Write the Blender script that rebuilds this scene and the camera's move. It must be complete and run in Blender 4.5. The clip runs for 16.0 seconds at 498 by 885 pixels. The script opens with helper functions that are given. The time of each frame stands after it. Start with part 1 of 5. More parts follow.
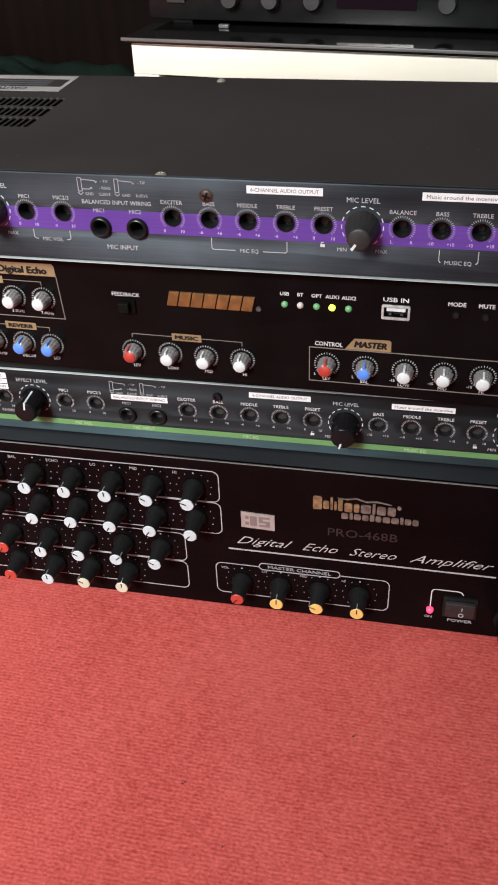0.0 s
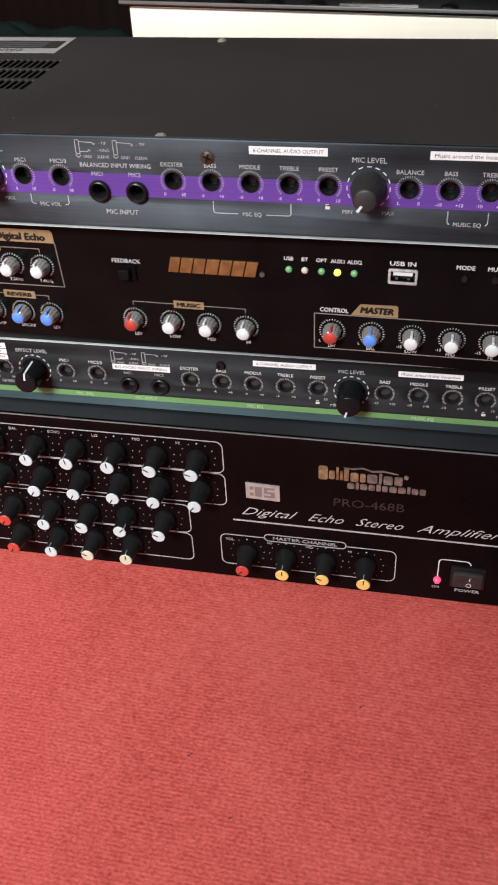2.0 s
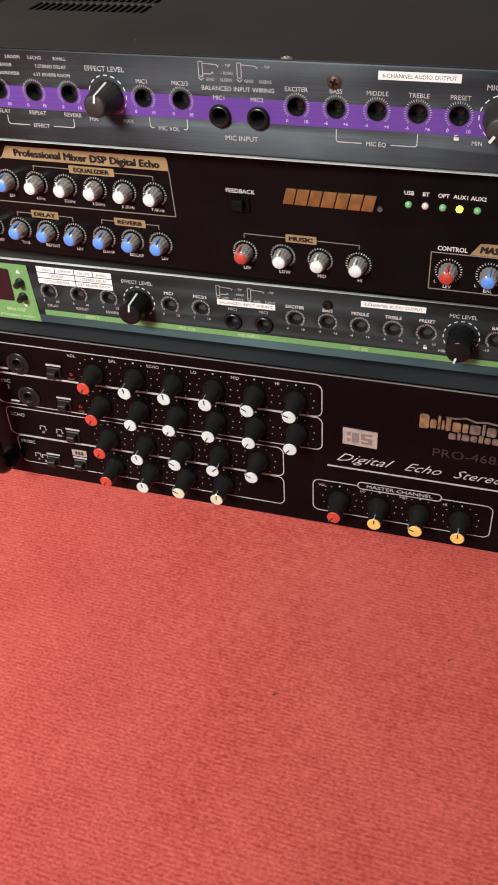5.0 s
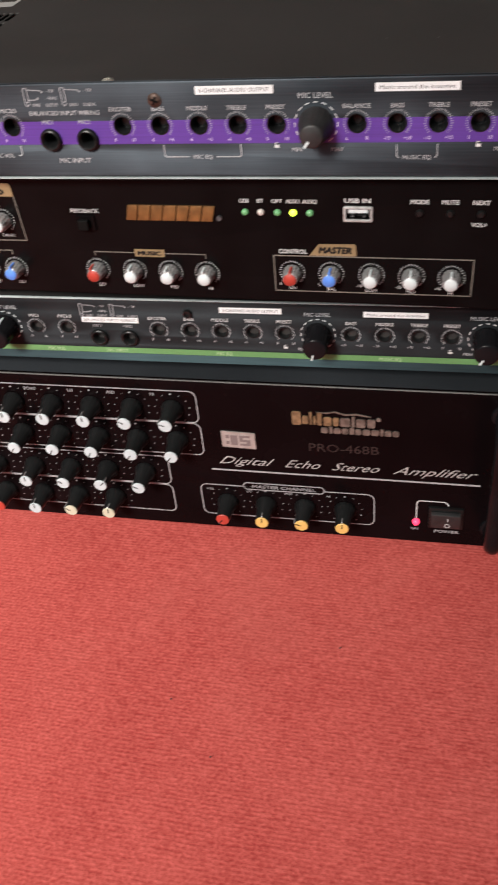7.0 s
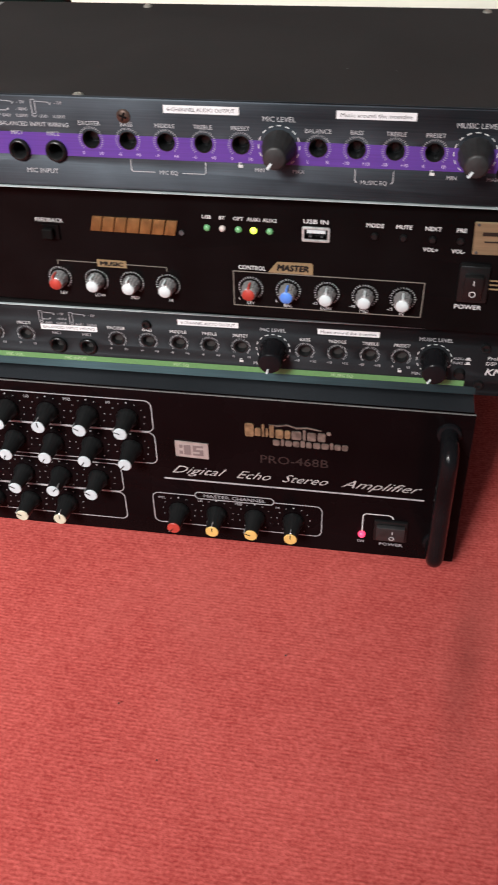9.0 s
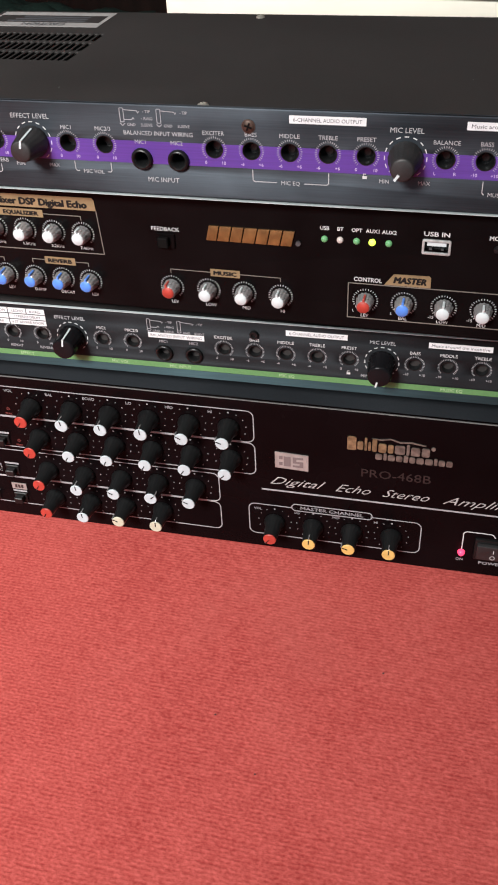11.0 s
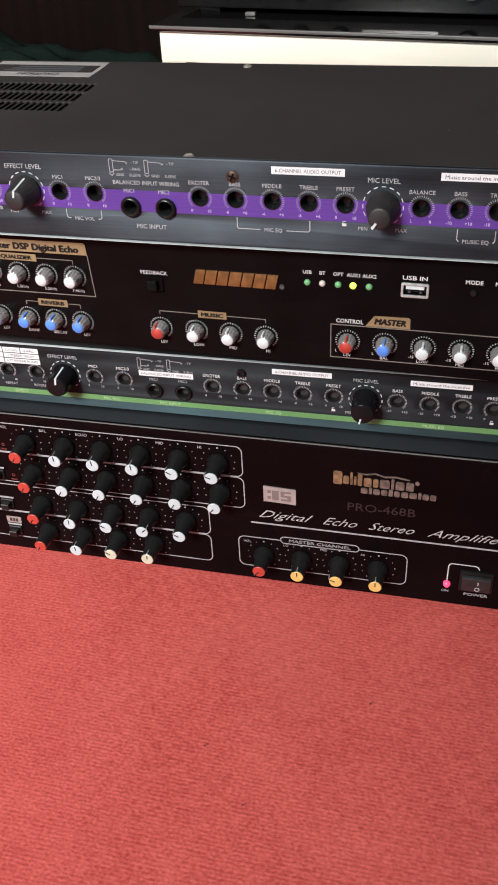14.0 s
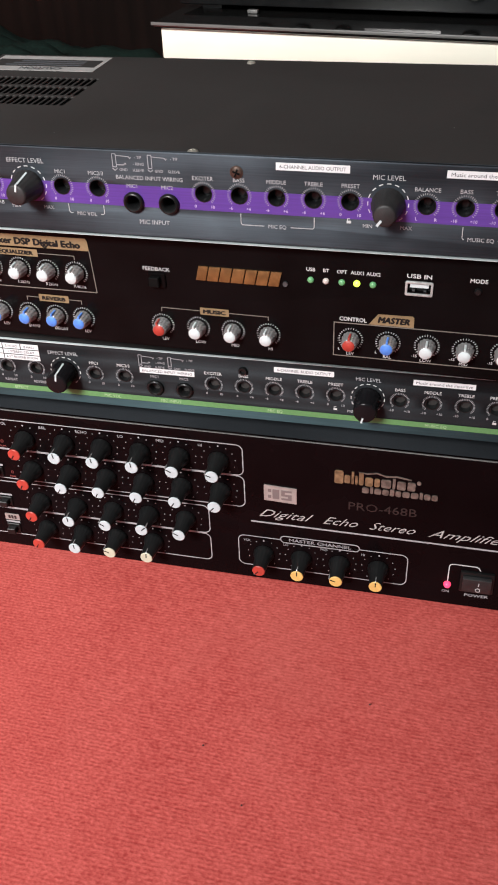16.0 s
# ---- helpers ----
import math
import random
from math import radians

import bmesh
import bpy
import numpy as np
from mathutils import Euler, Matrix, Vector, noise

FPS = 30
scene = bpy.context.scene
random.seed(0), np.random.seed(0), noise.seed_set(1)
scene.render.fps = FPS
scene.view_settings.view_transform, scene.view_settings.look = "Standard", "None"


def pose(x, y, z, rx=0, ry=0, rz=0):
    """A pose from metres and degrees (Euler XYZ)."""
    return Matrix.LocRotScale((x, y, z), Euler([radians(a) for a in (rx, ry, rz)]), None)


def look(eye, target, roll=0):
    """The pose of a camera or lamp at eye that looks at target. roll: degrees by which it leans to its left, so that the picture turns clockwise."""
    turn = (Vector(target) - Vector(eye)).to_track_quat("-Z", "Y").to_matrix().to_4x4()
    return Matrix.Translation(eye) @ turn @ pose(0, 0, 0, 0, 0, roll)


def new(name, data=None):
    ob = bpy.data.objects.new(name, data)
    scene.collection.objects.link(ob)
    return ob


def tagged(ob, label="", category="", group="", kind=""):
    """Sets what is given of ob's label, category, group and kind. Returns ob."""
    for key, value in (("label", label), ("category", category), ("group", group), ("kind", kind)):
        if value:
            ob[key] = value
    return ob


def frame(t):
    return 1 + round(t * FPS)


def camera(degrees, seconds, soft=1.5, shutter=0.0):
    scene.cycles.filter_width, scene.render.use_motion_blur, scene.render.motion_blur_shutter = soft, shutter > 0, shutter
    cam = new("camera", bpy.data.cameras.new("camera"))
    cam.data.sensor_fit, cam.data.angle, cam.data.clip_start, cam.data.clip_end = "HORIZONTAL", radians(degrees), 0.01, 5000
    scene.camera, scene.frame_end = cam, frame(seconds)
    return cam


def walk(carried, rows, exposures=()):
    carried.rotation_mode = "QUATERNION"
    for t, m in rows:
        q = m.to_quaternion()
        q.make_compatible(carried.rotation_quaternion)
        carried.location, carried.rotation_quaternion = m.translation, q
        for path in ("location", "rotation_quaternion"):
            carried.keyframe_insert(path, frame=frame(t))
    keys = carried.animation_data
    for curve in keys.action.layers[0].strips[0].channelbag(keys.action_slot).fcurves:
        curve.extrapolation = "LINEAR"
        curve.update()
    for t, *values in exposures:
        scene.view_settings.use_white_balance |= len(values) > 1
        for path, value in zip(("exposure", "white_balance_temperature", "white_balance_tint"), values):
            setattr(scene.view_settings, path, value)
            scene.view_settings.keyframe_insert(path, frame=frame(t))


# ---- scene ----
cam = camera(30.98, 16.0, soft=1.9, shutter=0.4)
# seconds, eye x y z in metres, yaw, pitch, lean in degrees
ROWS = [
    (0, 0.0962, -0.4370, 0.4688, 12.80, -35.41, -2.37),
    (0.5, 0.0968, -0.4364, 0.4688, 12.76, -35.45, -2.46),
    (1, 0.0991, -0.4333, 0.4677, 12.59, -35.85, -2.97),
    (1.5, 0.0991, -0.4311, 0.4642, 12.66, -36.44, -3.31),
    (2, 0.0944, -0.4316, 0.4619, 13.18, -37.09, -3.02),
    (2.5, 0.0886, -0.4329, 0.4591, 14.10, -37.54, -2.74),
    (3, 0.0869, -0.4338, 0.4587, 14.76, -37.79, -2.78),
    (3.5, 0.0772, -0.4320, 0.4488, 16.23, -38.61, -3.26),
    (3.7, 0.0760, -0.4331, 0.4469, 16.95, -39.02, -3.34),
    (5.8, 0.0769, -0.4410, 0.4480, 19.24, -39.07, -3.73),
    (6, 0.0821, -0.4408, 0.4487, 19.00, -39.12, -4.19),
    (6.5, 0.0984, -0.4373, 0.4486, 17.54, -39.24, -5.32),
    (7, 0.1239, -0.4362, 0.4526, 14.95, -39.07, -6.19),
    (7.5, 0.1435, -0.4417, 0.4587, 12.12, -38.67, -5.63),
    (8, 0.1457, -0.4426, 0.4594, 10.83, -38.46, -4.74),
    (8.5, 0.1438, -0.4441, 0.4585, 10.16, -38.40, -3.45),
    (9, 0.1204, -0.4500, 0.4583, 10.23, -38.24, -1.63),
    (9.5, 0.0972, -0.4474, 0.4571, 12.29, -38.48, -1.22),
    (9.7, 0.0890, -0.4451, 0.4566, 13.51, -38.63, -1.58),
    (11.8, 0.0956, -0.4542, 0.4616, 14.67, -37.05, -2.80),
    (12, 0.0977, -0.4531, 0.4649, 14.61, -37.19, -2.74),
    (12.5, 0.1000, -0.4539, 0.4671, 14.90, -36.85, -3.28),
    (13, 0.1058, -0.4544, 0.4697, 15.10, -36.45, -3.81),
    (13.5, 0.1025, -0.4552, 0.4699, 14.90, -36.23, -3.31),
    (14, 0.1006, -0.4566, 0.4712, 14.64, -35.92, -2.96),
    (14.5, 0.1028, -0.4556, 0.4707, 14.57, -35.72, -2.98),
    (15, 0.1006, -0.4547, 0.4699, 14.30, -35.82, -2.66),
    (15.5, 0.0970, -0.4544, 0.4663, 14.31, -35.97, -2.44),
    (16, 0.0971, -0.4552, 0.4686, 14.35, -35.94, -2.36),
]


def aim(x, y, z, yaw, pitch, lean):
    a, b = radians(yaw), radians(pitch)
    ahead = Vector((-math.sin(a) * math.cos(b), math.cos(a) * math.cos(b), math.sin(b)))
    return look((x, y, z), Vector((x, y, z)) + ahead, lean)


walk(cam, [(t, aim(*r)) for t, *r in ROWS],
     exposures=((0.0, 0.0, 6500, 10), (3.7, 0.0, 6500, 10), (5.6, 0.0, 7250, 10), (6.6, 0.0, 7200, 10), (7.4, 0.0, 6550, 10), (16.0, 0.0, 6500, 10)))

# ---- light: one lamp in front of the stack, a pale room round it ----
world = bpy.data.worlds.new("world")
world.use_nodes = True
world.node_tree.nodes["Background"].inputs["Color"].default_value = (0.75, 0.9, 1.0, 1)
world.node_tree.nodes["Background"].inputs["Strength"].default_value = 0.05
scene.world = world
lamp_data = bpy.data.lights.new("wall_lamp_light", "AREA")
lamp_data.shape, lamp_data.size, lamp_data.size_y = "RECTANGLE", 0.85, 0.6
lamp_data.energy, lamp_data.color = 23.5, (1.0, 0.98, 0.95)
lamp_data.spread = radians(56)
lamp = new("wall_lamp_light", lamp_data)
lamp.matrix_world = look((-0.86, -2.30, 1.92), (-0.72, 0.03, 0.05))
# cool fill lamp added in an unseen window behind the camera, to lighten shadows
fill_data = bpy.data.lights.new("window_fill_light", "AREA")
fill_data.shape, fill_data.size, fill_data.size_y = "RECTANGLE", 1.1, 1.1
fill_data.energy, fill_data.color = 15.0, (0.82, 0.93, 1.0)
fill_lamp = new("window_fill_light", fill_data)
fill_lamp.matrix_world = look((-0.3, -2.79, 1.5), (-0.3, 0.0, 1.5))


# ---- materials ----
def material(name, color, rough=0.5, metal=0.0, spec=0.5, grain=0.0, scale=400.0, bump=0.0, stretch=(1, 1, 1),
             blotch=0.0, blotch_scale=12.0, coat=0.0, glow=None, strength=0.0, brushed=0.0):
    m = bpy.data.materials.new(name)
    m.use_nodes = True
    nt = m.node_tree
    b = nt.nodes["Principled BSDF"]
    b.inputs["Roughness"].default_value = rough
    b.inputs["Metallic"].default_value = metal
    b.inputs["Specular IOR Level"].default_value = spec
    b.inputs["Coat Weight"].default_value = coat
    b.inputs["Coat Roughness"].default_value = 0.08
    b.inputs["Base Color"].default_value = (*color, 1)
    if brushed:
        b.inputs["Anisotropic"].default_value = brushed
        up = nt.nodes.new("ShaderNodeCombineXYZ")
        up.inputs["Z"].default_value = 1.0
        nt.links.new(up.outputs[0], b.inputs["Tangent"])
    if glow:
        b.inputs["Emission Color"].default_value = (*glow, 1)
        b.inputs["Emission Strength"].default_value = strength
    if grain or blotch or bump:
        tc = nt.nodes.new("ShaderNodeTexCoord")
        mp = nt.nodes.new("ShaderNodeMapping")
        mp.inputs["Scale"].default_value = stretch
        nt.links.new(tc.outputs["Object"], mp.inputs["Vector"])
        n1 = nt.nodes.new("ShaderNodeTexNoise")
        n1.inputs["Scale"].default_value = scale
        n1.inputs["Detail"].default_value = 3
        nt.links.new(mp.outputs["Vector"], n1.inputs["Vector"])
        n2 = nt.nodes.new("ShaderNodeTexNoise")
        n2.inputs["Scale"].default_value = blotch_scale
        n2.inputs["Detail"].default_value = 4
        nt.links.new(tc.outputs["Object"], n2.inputs["Vector"])
        last = None
        for noise_node, amount in ((n1, grain), (n2, blotch)):
            if amount:
                r = nt.nodes.new("ShaderNodeMapRange")
                r.inputs["From Min"].default_value, r.inputs["From Max"].default_value = 0.3, 0.7
                r.inputs["To Min"].default_value, r.inputs["To Max"].default_value = 1 - amount, 1 + amount
                nt.links.new(noise_node.outputs["Fac"], r.inputs["Value"])
                mul = nt.nodes.new("ShaderNodeVectorMath")
                mul.operation = "SCALE"
                if last is None:
                    mul.inputs[0].default_value = color
                else:
                    nt.links.new(last.outputs[0], mul.inputs[0])
                nt.links.new(r.outputs[0], mul.inputs["Scale"])
                last = mul
        if last is not None:
            nt.links.new(last.outputs[0], b.inputs["Base Color"])
        rr = nt.nodes.new("ShaderNodeMapRange")
        rr.inputs["To Min"].default_value, rr.inputs["To Max"].default_value = max(rough - 0.08, 0.02), min(rough + 0.1, 1)
        nt.links.new(n2.outputs["Fac"], rr.inputs["Value"])
        nt.links.new(rr.outputs[0], b.inputs["Roughness"])
        if bump:
            bp = nt.nodes.new("ShaderNodeBump")
            bp.inputs["Strength"].default_value = bump
            bp.inputs["Distance"].default_value = 0.0004
            nt.links.new(n1.outputs["Fac"], bp.inputs["Height"])
            nt.links.new(bp.outputs[0], b.inputs["Normal"])
    return m


def carpet_material():
    m = bpy.data.materials.new("red_ribbed_carpet")
    m.use_nodes = True
    nt = m.node_tree
    b = nt.nodes["Principled BSDF"]
    b.inputs["Roughness"].default_value = 0.95
    b.inputs["Specular IOR Level"].default_value = 0.1
    tc = nt.nodes.new("ShaderNodeTexCoord")

    def noise_tex(scale, detail, stretch=(1, 1, 1)):
        mp = nt.nodes.new("ShaderNodeMapping")
        mp.inputs["Scale"].default_value = stretch
        mp.inputs["Rotation"].default_value = (0, 0, radians(1.0))
        nt.links.new(tc.outputs["Object"], mp.inputs["Vector"])
        n = nt.nodes.new("ShaderNodeTexNoise")
        n.inputs["Scale"].default_value, n.inputs["Detail"].default_value = scale, detail
        nt.links.new(mp.outputs["Vector"], n.inputs["Vector"])
        return n

    fibre = noise_tex(900, 3)
    clump = noise_tex(140, 5, (0.8, 1.15, 1))
    dash = noise_tex(520, 2, (0.85, 1.1, 1))
    worn = noise_tex(14, 6)
    broad = noise_tex(3, 2)
    mpv = nt.nodes.new("ShaderNodeMapping")
    mpv.inputs["Rotation"].default_value = (0, 0, radians(1.0))
    mpv.inputs["Scale"].default_value = (0.78, 1.0, 1.0)
    nt.links.new(tc.outputs["Object"], mpv.inputs["Vector"])
    wave = nt.nodes.new("ShaderNodeTexWave")
    wave.bands_direction = "Y"
    wave.inputs["Scale"].default_value, wave.inputs["Distortion"].default_value = 124, 1.4
    wave.inputs["Detail"].default_value, wave.inputs["Detail Scale"].default_value = 3, 2.2
    nt.links.new(mpv.outputs["Vector"], wave.inputs["Vector"])
    def mix(a, bb, f):
        x = nt.nodes.new("ShaderNodeMix")
        x.data_type = "FLOAT"
        x.inputs[0].default_value = f
        nt.links.new(a, x.inputs[2])
        nt.links.new(bb, x.inputs[3])
        return x.outputs[0]

    loops = nt.nodes.new("ShaderNodeMapRange")
    loops.inputs["From Min"].default_value, loops.inputs["From Max"].default_value = 0.30, 0.72
    nt.links.new(dash.outputs["Fac"], loops.inputs["Value"])
    height = mix(mix(mix(loops.outputs[0], wave.outputs["Fac"], 0.27), clump.outputs["Fac"], 0.36), fibre.outputs["Fac"], 0.14)
    tone = mix(mix(height, worn.outputs["Fac"], 0.28), broad.outputs["Fac"], 0.08)
    # colour follows pile height: shade between the loops is painted in, with random wear
    ramp = nt.nodes.new("ShaderNodeValToRGB")
    ramp.color_ramp.elements[0].position, ramp.color_ramp.elements[0].color = 0.29, (0.335, 0.042, 0.038, 1)
    ramp.color_ramp.elements[1].position, ramp.color_ramp.elements[1].color = 0.70, (0.62, 0.130, 0.112, 1)
    nt.links.new(tone, ramp.inputs["Fac"])
    dust = noise_tex(7, 6)
    dusty = nt.nodes.new("ShaderNodeMapRange")
    dusty.inputs["From Min"].default_value, dusty.inputs["From Max"].default_value = 0.52, 0.72
    dusty.inputs["To Max"].default_value = 0.28
    nt.links.new(dust.outputs["Fac"], dusty.inputs["Value"])
    faded = nt.nodes.new("ShaderNodeMix")
    faded.data_type = "RGBA"
    nt.links.new(dusty.outputs[0], faded.inputs[0])
    nt.links.new(ramp.outputs["Color"], faded.inputs[6])
    faded.inputs[7].default_value = (0.40, 0.105, 0.088, 1)
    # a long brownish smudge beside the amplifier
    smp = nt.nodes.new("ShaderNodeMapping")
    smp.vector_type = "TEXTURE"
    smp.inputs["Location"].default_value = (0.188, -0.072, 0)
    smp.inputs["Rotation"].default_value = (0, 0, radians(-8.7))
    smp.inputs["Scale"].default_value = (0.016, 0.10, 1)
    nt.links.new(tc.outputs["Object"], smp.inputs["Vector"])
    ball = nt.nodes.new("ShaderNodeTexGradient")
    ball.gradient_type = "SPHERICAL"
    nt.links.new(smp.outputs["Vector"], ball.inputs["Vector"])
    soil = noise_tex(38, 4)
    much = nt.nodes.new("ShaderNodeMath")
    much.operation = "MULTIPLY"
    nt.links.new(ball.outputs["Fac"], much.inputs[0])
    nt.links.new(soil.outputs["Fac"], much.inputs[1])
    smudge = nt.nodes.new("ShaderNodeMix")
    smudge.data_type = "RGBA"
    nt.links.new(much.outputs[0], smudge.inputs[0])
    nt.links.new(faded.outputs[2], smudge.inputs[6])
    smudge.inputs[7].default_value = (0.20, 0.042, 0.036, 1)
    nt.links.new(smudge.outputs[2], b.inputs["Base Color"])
    bp = nt.nodes.new("ShaderNodeBump")
    bp.inputs["Strength"].default_value, bp.inputs["Distance"].default_value = 0.30, 0.0012
    nt.links.new(height, bp.inputs["Height"])
    nt.links.new(bp.outputs[0], b.inputs["Normal"])
    return m


CARPET = carpet_material()
WALL = material("wall_paint", (0.55, 0.57, 0.55), 0.8, grain=0.03, scale=60, blotch=0.06, blotch_scale=2, bump=0.2)
CEIL = material("ceiling_paint", (0.75, 0.75, 0.72), 0.85, blotch=0.04, blotch_scale=2)
BRUSHED = material("brushed_blue_black_aluminium", (0.044, 0.053, 0.063), 0.5, 0.88, 0.3, grain=0.14, scale=420, stretch=(0.05, 1, 3), blotch=0.24, blotch_scale=22, bump=0.08, brushed=0.8)
LID = material("black_textured_steel", (0.032, 0.0295, 0.029), 0.6, 0.0, 0.25, grain=0.06, scale=700, bump=0.06, blotch=0.07, blotch_scale=14)
GLOSSY = material("glossy_black_panel", (0.004, 0.0034, 0.0036), 0.2, 0.0, 0.06, blotch=0.25, blotch_scale=30)
MATTE = material("satin_black_panel", (0.020, 0.023, 0.026), 0.5, 0.8, 0.25, grain=0.12, scale=900, bump=0.05, blotch=0.2, blotch_scale=18, brushed=0.8)
TEAL = material("dark_teal_reflection_tint", (0.040, 0.075, 0.085), 0.48, 0.92, grain=0.12, scale=600, stretch=(0.05, 1, 1), blotch=0.15, brushed=0.82)
AMP = material("amplifier_black_brown_panel", (0.0042, 0.0025, 0.0029), 0.26, 0.0, 0.06, grain=0.1, scale=700, blotch=0.25, blotch_scale=16)
AMPLID = material("amplifier_grey_black_lid", (0.027, 0.031, 0.036), 0.36, 0.2, grain=0.1, scale=900, bump=0.06, blotch=0.25, blotch_scale=10)
EDGE = material("bare_aluminium_edge", (0.50, 0.57, 0.58), 0.4, 0.1, grain=0.15, scale=300, stretch=(0.2, 1, 1), blotch=0.2)
DIMEDGE = material("worn_grey_edge", (0.055, 0.058, 0.062), 0.4, 0.2, grain=0.3, scale=200, blotch=0.35, blotch_scale=40)
PURPLE = material("purple_print", (0.100, 0.043, 0.275), 0.4, 0.1, grain=0.12, scale=500, stretch=(0.03, 1, 3), blotch=0.08)
GREEN = material("green_print", (0.11, 0.26, 0.10), 0.45, grain=0.08, scale=600, blotch=0.12)
WHITE = material("white_print", (0.58, 0.59, 0.60), 0.55, blotch=0.12, blotch_scale=160)
SCRIPT = material("silver_grey_script", (0.42, 0.405, 0.405), 0.5, blotch=0.2, blotch_scale=200)
DISCWHITE = material("white_disc", (0.45, 0.52, 0.55), 0.4, blotch=0.08, blotch_scale=200)
PRINT = material("soft_white_print", (0.40, 0.41, 0.43), 0.55, blotch=0.2, blotch_scale=160)
DECKKNOB = material("dim_grey_knob", (0.040, 0.041, 0.043), 0.45, blotch=0.2, blotch_scale=60)
DIMWHITE = material("greyed_print", (0.34, 0.34, 0.36), 0.55, blotch=0.2, blotch_scale=160)
PALEGREEN = material("pale_green_print", (0.36, 0.50, 0.30), 0.55)
LILAC = material("pale_lilac_print", (0.60, 0.52, 0.74), 0.55)
BLACKINK = material("black_ink", (0.008, 0.007, 0.007), 0.6, 0.0, 0.2)
GREYINK = material("grey_ink", (0.075, 0.08, 0.09), 0.6)
GOLD = material("pale_gold_print", (0.27, 0.195, 0.105), 0.45, 0.15, blotch=0.14, blotch_scale=90, grain=0.06)
COPPER = material("copper_logo", (0.19, 0.090, 0.030), 0.42, 0.3, blotch=0.35, blotch_scale=160)
LOGOGOLD = material("worn_gold_logo", (0.27, 0.195, 0.11), 0.4, 0.5, blotch=0.5, blotch_scale=260)
LOGOSILVER = material("worn_silver_logo", (0.18, 0.155, 0.135), 0.42, 0.5, blotch=0.5, blotch_scale=260)
DARKTITLE = material("faded_grey_print", (0.021, 0.0140, 0.0135), 0.5, blotch=0.3, blotch_scale=150)
BLACKPLASTIC = material("black_plastic", (0.0078, 0.0082, 0.0086), 0.3, 0.0, 0.32, blotch=0.25, blotch_scale=60)
HANDLE = material("worn_black_handle", (0.006, 0.006, 0.007), 0.16, 0.0, 0.16, blotch=0.35, blotch_scale=30)
RUBBER = material("matte_black_rubber", (0.020, 0.020, 0.021), 0.5, 0.0, 0.5, grain=0.15, scale=900, bump=0.2, blotch=0.25, blotch_scale=120)
SHELL = material("grey_steel_shell", (0.46, 0.48, 0.48), 0.35, 0.3, blotch=0.3, blotch_scale=300)
GOLDLINE = material("thin_pale_print", (0.18, 0.165, 0.145), 0.5, blotch=0.2, blotch_scale=150)
GREYKNOB = material("grey_metallic_knob", (0.38, 0.38, 0.385), 0.25, 0.6, blotch=0.12, blotch_scale=150)
CAPWHITE = material("white_cap", (0.57, 0.64, 0.66), 0.4, blotch=0.05, blotch_scale=200)
CAPCREAM = material("cream_cap", (0.50, 0.49, 0.38), 0.42, blotch=0.08, blotch_scale=200)
CAPBLUE = material("blue_cap", (0.085, 0.24, 0.72), 0.4, blotch=0.08, blotch_scale=200)
CAPRED = material("red_cap", (0.40, 0.045, 0.032), 0.42, blotch=0.14, blotch_scale=200)
CAPYELLOW = material("yellow_cap", (0.66, 0.42, 0.13), 0.42, blotch=0.1, blotch_scale=200)
STEEL = material("zinc_screw", (0.36, 0.35, 0.31), 0.4, 0.6, blotch=0.25, blotch_scale=250)
DULLSTEEL = material("dull_grey_screw", (0.30, 0.295, 0.28), 0.35, 0.6, blotch=0.3, blotch_scale=300)
RUSTY = material("rusty_screw", (0.075, 0.048, 0.038), 0.5, 0.6, blotch=0.4, blotch_scale=350)
WELL = material("dark_metal_well", (0.016, 0.017, 0.018), 0.3, 0.4, 0.5, blotch=0.2, blotch_scale=200)
DARK = material("dark_inside", (0.003, 0.003, 0.003), 0.7, 0.0, 0.1)
LEDGREEN = material("green_led", (0.13, 0.34, 0.16), 0.3, glow=(0.1, 0.5, 0.15), strength=0.12)
LEDPALE = material("pale_led", (0.55, 0.5, 0.47), 0.3)
LEDON = material("lit_yellow_green_led", (0.6, 0.8, 0.1), 0.3, glow=(0.62, 0.95, 0.06), strength=2.6)
LEDRED = material("lit_red_led", (0.8, 0.05, 0.12), 0.3, glow=(1.0, 0.05, 0.13), strength=1.7)
LEDDEEP = material("red_indicator", (0.24, 0.06, 0.055), 0.35)
PLATEGOLD = material("brushed_gold_plate", (0.30, 0.235, 0.14), 0.36, 0.5, grain=0.15, scale=400, stretch=(0.1, 1, 1))
PLATEDARK = material("dark_bronze_plate", (0.020, 0.016, 0.0125), 0.4, 0.2, blotch=0.25, blotch_scale=60)
SILVERPLATE = material("silver_badge", (0.40, 0.365, 0.35), 0.4, 0.35, blotch=0.2, blotch_scale=120)
LCD = material("dark_display_window", (0.012, 0.006, 0.010), 0.12)
LABELGREY = material("grey_label", (0.33, 0.325, 0.32), 0.55, blotch=0.15, blotch_scale=60)
STICKER = material("white_sticker", (0.70, 0.72, 0.74), 0.6, blotch=0.06, blotch_scale=120)
CREAM = material("cream_laminate", (0.88, 0.86, 0.74), 0.45, grain=0.03, scale=90, stretch=(0.1, 1, 1), blotch=0.04, blotch_scale=9)
GLASS = material("black_glass_top", (0.008, 0.008, 0.008), 0.08, coat=0.5)
# red-brown wood taken near black: the shade behind the stack is in this colour
WOOD = material("shade_darkened_red_wood", (0.0055, 0.0024, 0.0018), 0.6, 0.0, 0.12, grain=0.35, scale=60, stretch=(1, 1, 0.08), blotch=0.5, blotch_scale=3)
